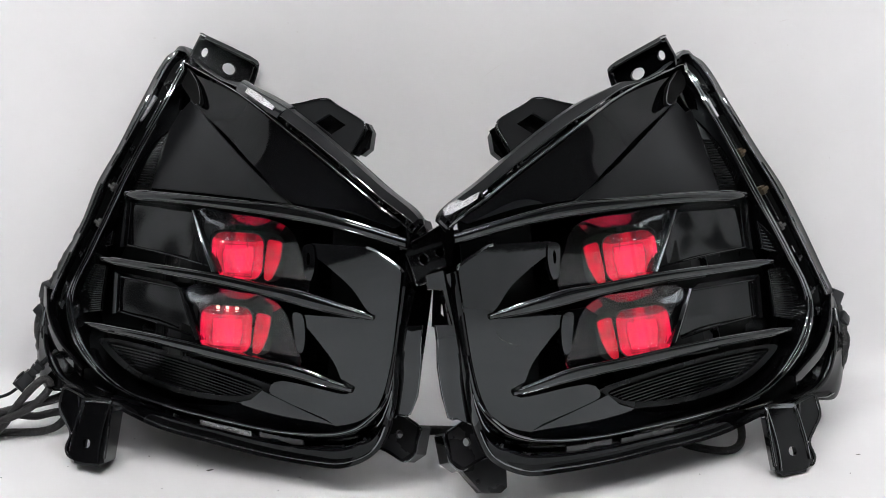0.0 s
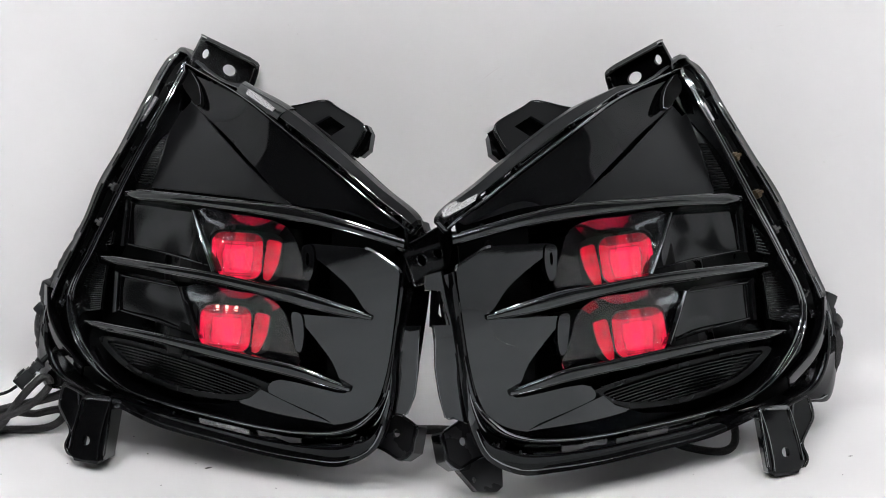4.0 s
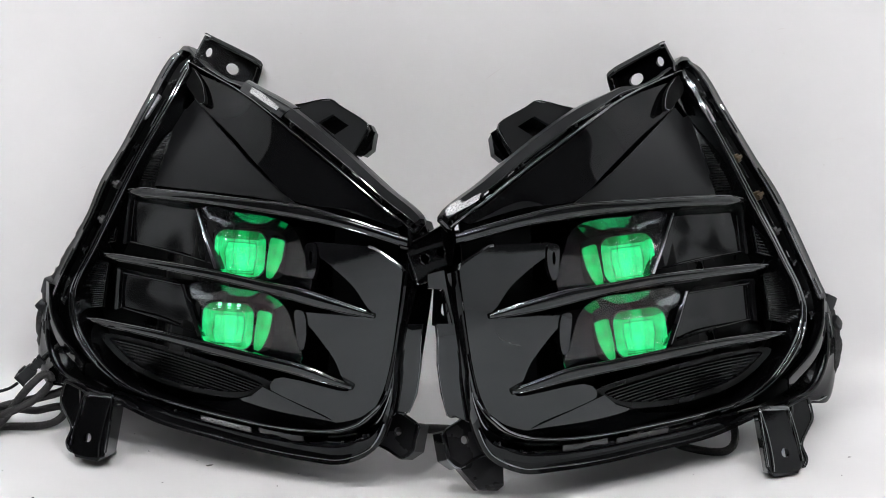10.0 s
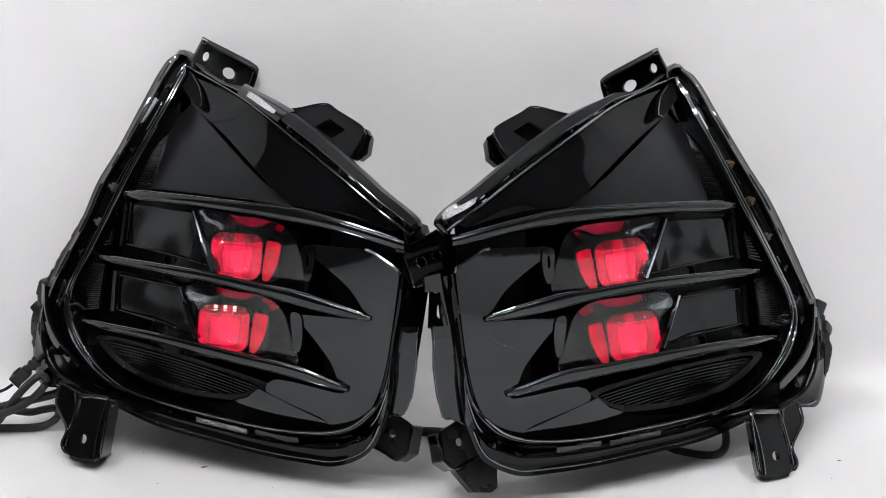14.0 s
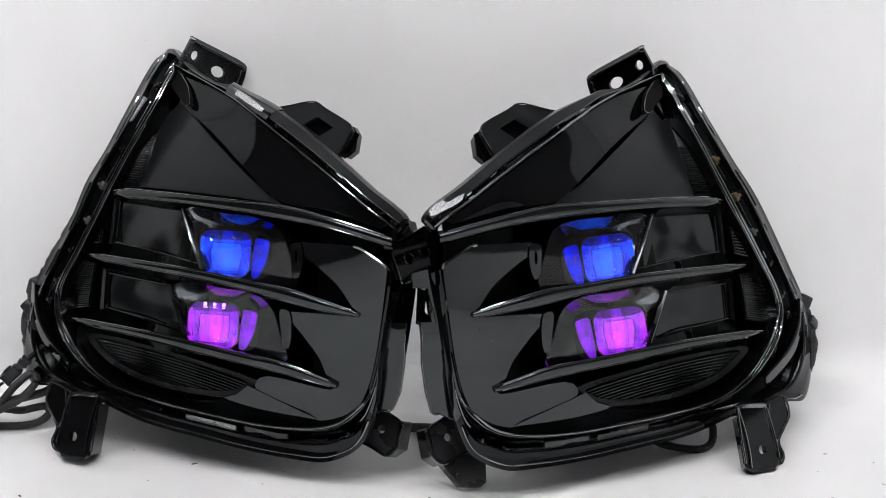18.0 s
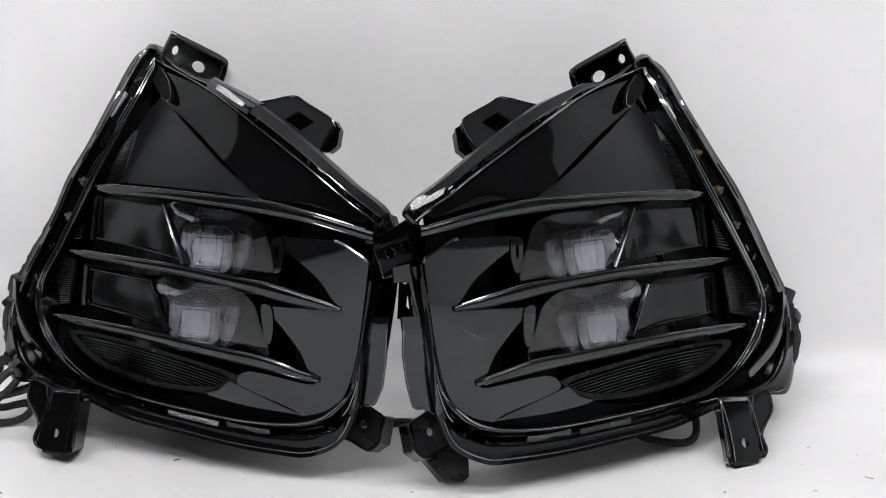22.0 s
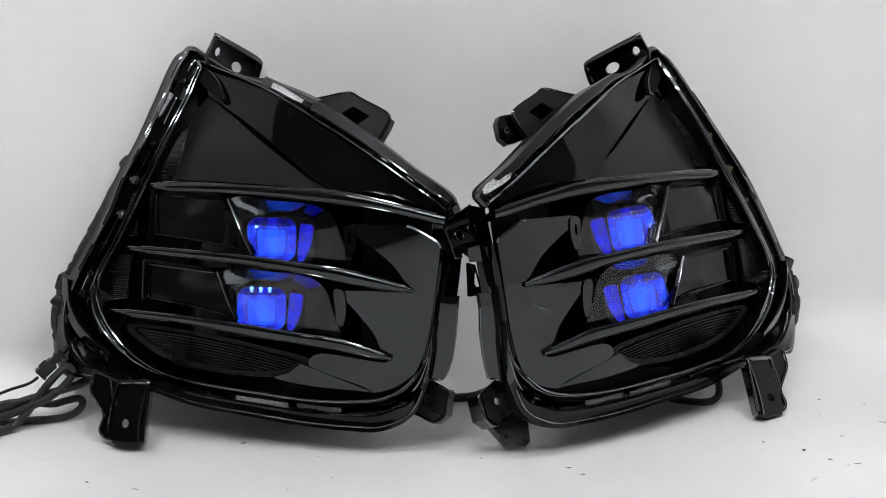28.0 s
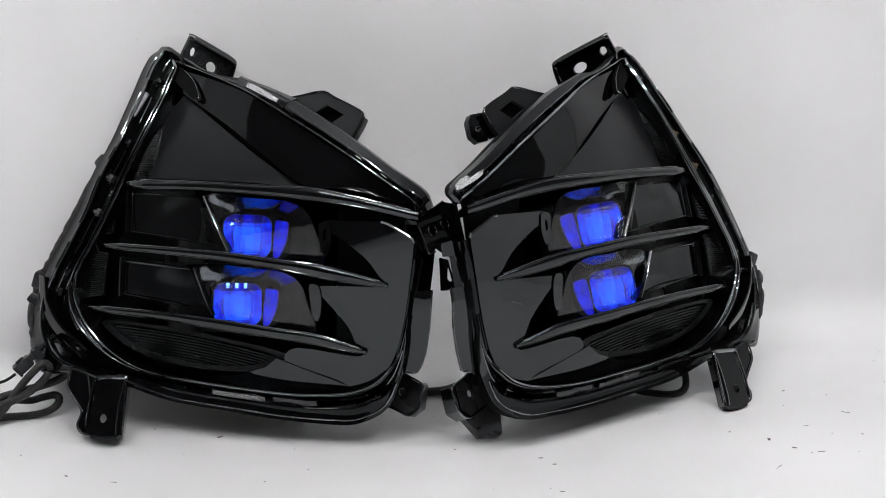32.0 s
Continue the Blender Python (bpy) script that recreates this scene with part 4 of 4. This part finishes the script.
def lamp_pose(centre, ahead, roll):
    z = Vector(ahead).normalized()
    x = Vector((0, 0, 1)).cross(z).normalized()
    y = z.cross(x)
    return Matrix.Translation(centre) @ Matrix((x, y, z)).transposed().to_4x4() @ pose(0, 0, 0, 0, 0, roll)


LAMP_AT = {
    "LT": lamp_pose((-0.183, 0.134, 0.214), (-0.06, -0.965, 0.255), -4), "LB": lamp_pose((-0.197, 0.127, 0.144), (-0.06, -0.965, 0.255), -4),
    "RT": lamp_pose((0.184, 0.096, 0.212), (0.05, -0.955, 0.29), 6), "RB": lamp_pose((0.195, 0.085, 0.143), (0.05, -0.955, 0.29), 6)}
bezel(1, POSE_L, 40, (LAMP_AT["LT"], LAMP_AT["LB"]))
bezel(-1, POSE_R, 16, (LAMP_AT["RT"], LAMP_AT["RB"]))


# ---- LED fog lamps: a lens before an added drum of coloured LED panels, which turns ----
COLOURS = "KROYGABM"
AXIS, SHIFT = -0.094, 0.0063
LED_NAMES = {"R": "red", "O": "orange", "Y": "lime yellow", "G": "green", "A": "azure", "B": "blue", "M": "magenta"}


def led_lamp(side, matrix, hot):
    lamp = tagged(new("led_fog_lamp"), category="lamp", group="LED fog lamps", label="colour-changing LED projector fog lamp behind a clear cover")
    lamp.matrix_world = matrix
    opening = [(x + 0.0001 * side, y) for x, y in rounded(0.0495, 0.044, 0.0115)]
    slot = [(side * x, y) for x, y in ((0.0285, 0.0160), (0.0305, 0.0175), (0.0395, 0.0160), (0.0420, 0.0140), (0.0416, 0.006), (0.0402, -0.004), (0.0368, -0.014), (0.0335, -0.020), (0.0302, -0.0222), (0.0270, -0.0212), (0.0264, -0.012), (0.0272, 0.001))]
    bm = plate([(side * x, y) for x, y in ((-0.034, -0.029), (0.0465, -0.029), (0.0465, 0.029), (-0.034, 0.029))], [opening, slot], lambda u, v: Vector((u, v, -0.002)), (0, 0, -0.002))
    part("mask", bm, DARK, lamp, "black lamp mask", smooth=False)
    bm = bmesh.new()
    rim = [(x + 0.0001 * side, y) for x, y in rounded(0.0508, 0.0454, 0.0122)]
    loft(bm, [[Vector((x, y, -0.002)) for x, y in rim], [Vector((x, y, 0.002)) for x, y in rim], [Vector((x, y, 0.002)) for x, y in opening], [Vector((x, y, -0.004)) for x, y in opening]], closed=True)
    part("lens_rim", bm, DARK, lamp)
    bm = bmesh.new()
    mx = 0.0001 * side
    loft(bm, [[Vector((mx + (x - mx) * k, y * k, z)) for x, y in opening] for k, z in ((0.99, -0.0048), (0.99, -0.0012), (0.94, 0.0004), (0.80, 0.0012), (0.78, 0.0002), (0.3, 0.0008))], closed=True, ends=True)
    ob = part("inner_lens", bm, LENS, lamp, "clear stepped inner lens", sharp=70)
    ob.visible_shadow = False
    bm = bmesh.new()
    g = loft(bm, [[Vector((mx + (x - mx) * k, y * k, z)) for x, y in opening] for k, z in ((1.0, 0.0006), (0.985, 0.0046), (0.90, 0.0078), (0.6, 0.0096), (0.25, 0.0102))], closed=True)
    bm.faces.new(g[-1])
    thick(bm, (0, 0, -0.0016))
    ob = part("lens", bm, LENS, lamp, "clear domed lens", sharp=70)
    ob.visible_shadow = False
    # light guide in the slot beside the lens
    bm = bmesh.new()
    cx, cy = side * 0.0340, -0.002
    loft(bm, [[Vector((cx + (x - cx) * k, cy + (y - cy) * k, z)) for x, y in slot] for k, z in ((0.97, -0.0045), (0.97, 0.003), (0.93, 0.0046), (0.8, 0.0054))], closed=True, ends=True)
    ob = part("light_guide", bm, LENS, lamp, "clear crescent light guide", sharp=70)
    ob.visible_shadow = False
    # round housing behind the mask, open at its neck
    bm = bmesh.new()
    rad, axis_z, neck = 0.0965, AXIS, 0.0378
    arc = [math.asin(neck / rad) + (math.tau - 2 * math.asin(neck / rad)) * k / 30 for k in range(31)]
    wall = [(rad * math.sin(a), axis_z + rad * math.cos(a)) for a in arc]
    wall = [(neck, -0.004)] + wall + [(-neck, -0.004)]
    rows = [[Vector((side * (x + SHIFT), y, z)) for x, z in wall] for y in (-0.029, 0.029)]
    g = loft(bm, rows)
    bm.faces.new(g[0])
    bm.faces.new(g[1][::-1])
    part("housing", bm, DARK, lamp, "black round lamp housing", smooth=False)
    # the drum, an added part: its turn stands for LEDs switching colour
    drum = new("added_colour_drum")
    drum.parent = lamp
    apothem, width = 0.088, 0.0728
    bm = bmesh.new()
    ring = [Vector((0.8 * apothem * math.sin(radians(22.5 + 45 * k)), 0, 0.8 * apothem * math.cos(radians(22.5 + 45 * k)))) for k in range(8)]
    loft(bm, [[q + Vector((0, y, 0)) for q in ring] for y in (-0.022, 0.022)], closed=True, ends=True)
    part("drum_core", bm, DARK, drum, smooth=False)
    cols, rws = 48, 24
    for k, c in enumerate(COLOURS):
        bm = bmesh.new()
        turn = Matrix.Rotation(radians(45 * k), 4, "Y")
        grid = []
        for i in range(cols + 1):
            x = -width / 2 + width * i / cols
            bulge = 0.0010 if i in (10, 11, 31, 32) else 0
            grid.append([turn @ Vector((x, -0.0235 + 0.047 * j / rws, apothem - 0.0012 + bulge)) for j in range(rws + 1)])
        loft(bm, grid)
        bm.faces.ensure_lookup_table()
        chart = bm.loops.layers.uv.new("UVMap")
        for n_, f in enumerate(bm.faces):
            i, j = divmod(n_, rws)
            i = i if side > 0 else cols - 1 - i
            f.material_index = 1 if c != "K" and (i, j) in hot else 0
            for corner in f.loops:
                q = turn.inverted() @ corner.vert.co
                corner[chart].uv = (side * q.x * 1000 + 6.3, q.y * 1000)
        thick(bm, turn.to_3x3() @ Vector((0, 0, -0.004)))
        if c == "K":
            part("led_panel", bm, MILKY_DARK, drum, "unlit grey LED panel")
        else:
            part("led_panel", bm, GLOW[c], drum, "lit " + LED_NAMES[c] + " LED panel")
    drum.matrix_basis = pose(side * SHIFT, 0, AXIS)
    return lamp, drum


def unlit(name):
    """The LED board when dark: smoky grey plastic, the lens's streaky reflections put into its colour."""
    m, n, l, b = nodes_of(name)
    ramp = n.new("ShaderNodeValToRGB")
    ramp.color_ramp.elements[0].position, ramp.color_ramp.elements[0].color = 0.2, (0.03, 0.031, 0.034, 1)
    ramp.color_ramp.elements[1].position, ramp.color_ramp.elements[1].color = 0.75, (0.3, 0.31, 0.33, 1)
    field = led_field(n, l)
    l.new(field, ramp.inputs[0])
    l.new(ramp.outputs[0], b.inputs["Base Color"])
    bp = n.new("ShaderNodeBump")
    bp.inputs["Strength"].default_value = 0.8
    bp.inputs["Distance"].default_value = 0.002
    l.new(field, bp.inputs["Height"])
    l.new(bp.outputs[0], b.inputs["Normal"])
    b.inputs["Roughness"].default_value = 0.2
    b.inputs["Metallic"].default_value = 0.4
    return m


MILKY_DARK = unlit("unlit_led_board")
HOT = {"LB": ((12, 21), (13, 21), (18, 21), (19, 21), (24, 21), (25, 21)), "RT": (), "LT": ((8, 18), (9, 18)), "RB": ()}
LAMPS = {key: led_lamp(1 if key[0] == "L" else -1, LAMP_AT[key], HOT[key]) for key in LAMP_AT}


# ---- cables ----
def braided(name):
    m, n, l, b = nodes_of(name)
    tc = n.new("ShaderNodeTexCoord")
    v = n.new("ShaderNodeTexVoronoi")
    v.inputs["Scale"].default_value = 480
    l.new(tc.outputs["Object"], v.inputs["Vector"])
    r = n.new("ShaderNodeValToRGB")
    r.color_ramp.elements[0].color = (0.004, 0.004, 0.004, 1)
    r.color_ramp.elements[0].position, r.color_ramp.elements[1].position = 0.15, 0.6
    r.color_ramp.elements[1].color = (0.014, 0.014, 0.015, 1)
    l.new(v.outputs["Distance"], r.inputs[0])
    l.new(r.outputs[0], b.inputs["Base Color"])
    bp = n.new("ShaderNodeBump")
    bp.inputs["Strength"].default_value = 0.8
    bp.inputs["Distance"].default_value = 0.001
    l.new(v.outputs["Distance"], bp.inputs["Height"])
    l.new(bp.outputs[0], b.inputs["Normal"])
    b.inputs["Roughness"].default_value = 0.55
    return m


BRAID = braided("braided_sleeve")


def cable(points, radius, label, material=None, sides=10, count=90):
    bm = bmesh.new()
    tube(bm, points, radius, sides, count)
    return tagged(part("cable", bm, material or BRAID), label=label, category="cable", group="cables")


cable([(-0.62, 0.16, 0.0045), (-0.52, 0.19, 0.0045), (-0.471, 0.212, 0.006), (-0.451, 0.22, 0.018), (-0.432, 0.22, 0.042), (-0.416, 0.22, 0.059), (-0.404, 0.225, 0.067), (-0.398, 0.225, 0.061), (-0.404, 0.222, 0.051), (-0.417, 0.22, 0.040),
       (-0.432, 0.215, 0.033), (-0.45, 0.22, 0.025), (-0.475, 0.225, 0.016), (-0.52, 0.235, 0.0045), (-0.62, 0.24, 0.0045)], 0.0042, "looped black braided cable beside the bezel's foot", count=160)
cable([(-0.62, 0.225, 0.0125), (-0.53, 0.23, 0.0125), (-0.472, 0.238, 0.005), (-0.45, 0.238, 0.005), (-0.42, 0.238, 0.005), (-0.402, 0.238, 0.009), (-0.392, 0.242, 0.017), (-0.396, 0.247, 0.023), (-0.41, 0.247, 0.0215), (-0.424, 0.247, 0.019), (-0.447, 0.25, 0.021),
       (-0.471, 0.252, 0.022), (-0.52, 0.256, 0.012), (-0.62, 0.262, 0.0045)], 0.0042, "folded black braided cable lying on the white table", count=160)
cable([(-0.35, 0.235, 0.075), (-0.375, 0.236, 0.054), (-0.392, 0.234, 0.044), (-0.41, 0.232, 0.0395), (-0.432, 0.2305, 0.035), (-0.455, 0.232, 0.029), (-0.48, 0.236, 0.018), (-0.53, 0.248, 0.0045), (-0.62, 0.25, 0.0045)], 0.0046, "thick black braided cable leading behind the bezel")
cable([(-0.435, 0.231, 0.0555), (-0.446, 0.229, 0.0495), (-0.468, 0.222, 0.0455), (-0.51, 0.215, 0.032), (-0.55, 0.21, 0.012), (-0.62, 0.2, 0.002)], 0.0017, "thin black wire leading to a plug", DARK)
cable([(-0.408, 0.235, 0.080), (-0.398, 0.24, 0.088), (-0.386, 0.245, 0.095)], 0.003, "short black wire between plug and bezel", DARK)
cable([(-0.07, 0.215, 0.008), (-0.03, 0.21, 0.006), (0.0, 0.205, 0.006), (0.04, 0.2, 0.008), (0.08, 0.19, 0.03)], 0.005, "black braided cable running between the two bezels")
cable([(0.20, 0.16, 0.05), (0.235, 0.15, 0.012), (0.26, 0.135, 0.0055), (0.29, 0.13, 0.0055), (0.30, 0.14, 0.02), (0.29, 0.16, 0.06)], 0.004, "black braided cable loop under the bezel")
plug = tagged(new("cable_plug"), label="black plastic cable plug beside the bezel", category="plug")
plug.matrix_world = pose(-0.4225, 0.233, 0.067, 0, -40, 6)
for size, m, nm in (((0.018, 0.012, 0.012), pose(-0.004, 0, 0), "plug_body"), ((0.014, 0.009, 0.008), pose(0.011, 0, 0.001), "plug_nose"), ((0.010, 0.005, 0.0025), pose(-0.004, 0, 0.0072), "latch"), ((0.003, 0.014, 0.014), pose(-0.013, 0, 0), "collar"),
                    ((0.003, 0.010, 0.011), pose(0.012, 0, 0.001), "collar"), ((0.003, 0.008, 0.012), pose(0.018, 0, 0.001), "collar")):
    bm = bmesh.new()
    box(bm, size, m, 0.001)
    part(nm, bm, SATIN, plug, smooth=False)

# braided loom strapped along the outer edge of each bezel
for m, side in ((POSE_L, 1), (POSE_R, -1)):
    loom = tagged(new("wiring_loom"), label="lumpy black taped wiring loom along the bezel's outer edge", category="cable", group="wiring looms")
    loom.matrix_world = m
    line = [(-38, 340, -55), (-54, 300, -54), (-76, 262, -52), (-92, 222, -49), (-108, 182, -46), (-123, 146, -45), (-131, 110, -46), (-129, 86, -52), (-120, 66, -60)]
    tuck = 5 if side > 0 else 0
    pts = [Vector((side * (u + tuck), v, w)) * 0.001 for u, v, w in line]
    bm = bmesh.new()
    tube(bm, pts, 0.0052, 10, 70)
    for v in bm.verts:
        v.co += noise.noise_vector(v.co * 180) * 0.0022
    part("sleeve", bm, BRAID, loom)
    path = spline(pts, 40)
    for i, s in ((6, 0.012), (9, 0.015), (28, 0.016), (31, 0.012)):
        bm = bmesh.new()
        box(bm, (s, s * 1.2, 0.016), Matrix.Translation(path[i]) @ pose(0, 0, 0, 20, 10, 25 * i), 0.003)
        part("tape_lump", bm, SATIN, loom)

# dirt flecks and hair-fine scratches
rng = random.Random(5)
bm = bmesh.new()
spots = [(-0.223, 0.128, 0.004), (-0.29, 0.17, 0.0018), (0.41, 0.12, 0.003), (0.330, -0.021, 0.004), (0.345, -0.05, 0.003), (0.098, -0.034, 0.003), (0.089, -0.014, 0.003), (-0.377, 0.054, 0.003), (0.01, 0.03, 0.002),
         (0.43, -0.03, 0.002), (0.30, 0.01, 0.0025)]
spots += [(rng.uniform(-0.55, 0.6), rng.uniform(-0.25, 0.25), rng.uniform(0.0006, 0.0013)) for _ in range(60)]
for x, y, s in spots:
    m = pose(x, y, 0.0003, 0, 0, rng.uniform(0, 180))
    vs = [bm.verts.new(m @ Vector((s * rng.uniform(0.7, 1.3) * math.cos(k * 1.05), 0.5 * s * rng.uniform(0.5, 1.3) * math.sin(k * 1.05), 0.0001))) for k in range(6)]
    top = bm.verts.new(m @ Vector((0, 0, 0.0006)))
    for k in range(6):
        bm.faces.new((vs[k], vs[(k + 1) % 6], top))
for k in range(14):
    x, y, a = rng.uniform(0.28, 0.6), rng.uniform(-0.22, 0.06), rng.uniform(0, 6.3)
    if k > 9:
        x = rng.uniform(-0.5, 0.1)
    long, bend = rng.uniform(0.002, 0.006), rng.uniform(-0.002, 0.002)
    tube(bm, [(x - math.cos(a) * long, y - math.sin(a) * long, 0.0003), (x - math.sin(a) * bend, y + math.cos(a) * bend, 0.0003), (x + math.cos(a) * long, y + math.sin(a) * long, 0.0003)], 0.00022, 4, 10)
tagged(part("dirt_flecks", bm, CHIP), label="scattered dark dirt flecks on the white table", category="dirt", kind="stuff")
PENCIL = plastic("grey_scuff", (0.55, 0.54, 0.54), 0.6)
bm = bmesh.new()
for x, z, a, n in ((0.007, 0.338, -65, 0.018), (0.395, 0.285, 10, 0.006), (0.445, 0.284, 12, 0.02), (0.376, 0.403, 12, 0.012), (-0.374, 0.266, 25, 0.008), (-0.18, 0.30, 60, 0.01), (0.07, 0.36, 35, 0.03), (0.5, 0.2, -40, 0.01)):
    m = pose(x, WALL_Y - 0.0006, z, 0, -a, 0)
    vs = [bm.verts.new(m @ Vector(q)) for q in ((-n / 2, 0, 0.0003), (0, 0, 0.0014), (n / 2, 0, 0.0003), (0, 0, 0.0005))]
    bm.faces.new(vs)
thick(bm, (0, 0.0004, 0))
tagged(part("wall_scuffs", bm, PENCIL), label="faint grey scratches on the white wall", category="scratches", kind="stuff")


# ---- what moves: each lamp's added drum turns its next colour to the lens ----
TOP_SHARED = ("17.5B 17.7M 17.9B 18.1M 18.3B 18.4M 18.6B 18.8M 18.9B 19.1M 19.3B 19.4M 19.6B 19.8M 19.9B 20.4M 20.6B 20.8M 21B 21.2M 21.3B 21.4R 21.5G 21.6Y 21.7A ")
TOP_TAIL = "22.2Y 22.3A 22.4O {b}22.6K {c}22.9A 23O {d}23.3R 23.6O 23.7A 24.9B 26.3A 27.6B 28.6A 28.7Y 29.8A 29.9M 30R 30.3M 30.4A 31.3B"
LOW_SHARED = ("17.5M 17.7B 17.9M 18.1B 18.3M 18.4B 18.6M 18.7B 18.9M 19.1B 19.3M 19.4B 19.6M 19.7B 19.9M 20.4B 20.6M 20.7B 21M 21.1B 21.3M 21.4R 21.5G 21.6Y 21.7A ")
LOW_TAIL = "22.2Y 22.3A 22.4O {b}22.6K {c}22.9A 23O {d}23.3R 23.4Y 23.5A 24.7B 28.5Y 29.6A 29.7M 30R 30.1M 30.2A 31.2B"
LEFT = dict(b="22.5K ", c="22.8Y ", d="23.2K ")
RIGHT = dict(b="22.5M ", c="", d="23.2B ")
TIMES = {
    "LT": "0R 0.1K 0.3O 2.3K 2.4G 2.9K 3.1R 6.1K 6.3O 9.4K 9.5G 10.9K 11.1R 15.5G " + TOP_SHARED + "21.8K 22.1G " + TOP_TAIL.format(**LEFT),
    "RT": "0R 0.1K 0.2O 2.3K 2.4G 2.9K 3.1R 6.2K 6.3O 9.4K 9.5G 10.8K 11R 15.5G " + TOP_SHARED + "21.8O 21.9K " + TOP_TAIL.format(**RIGHT),
    "LB": "0R 0.1O 2.3G 2.9R 6.1O 9.4G 10.9R 15.5G " + LOW_SHARED.replace("20.4B", "20B 20.2M 20.4B") + "21.8K 22.1G " + LOW_TAIL.format(**LEFT),
    "RB": "0R 0.1O 2.3G 2.9R 6.2O 9.4G 10.8R 15.5G " + LOW_SHARED + "21.8O 21.9K " + LOW_TAIL.format(**RIGHT),
}


def motions():
    for key, text in TIMES.items():
        drum = LAMPS[key][1]
        states = [(float(s[:-1]), COLOURS.index(s[-1])) for s in text.split()]
        angle = -45.0 * states[0][1]
        rows = [(0.0, angle)]
        for t, k in states[1:]:
            turn = (-45.0 * k - angle + 180) % 360 - 180
            steps = max(1, math.ceil(abs(turn) / 61))
            if t - (steps + 1) / FPS > rows[-1][0]:
                rows.append((t - (steps + 0.0) / FPS, angle))
            for s in range(1, steps + 1):
                rows.append((t - (steps - s) / FPS, angle + turn * s / steps))
            angle += turn
        rows.append((32.0, angle))
        walk(drum, [(t, pose(SHIFT if key[0] == "L" else -SHIFT, 0, AXIS, 0, a, 0)) for t, a in rows])


motions()
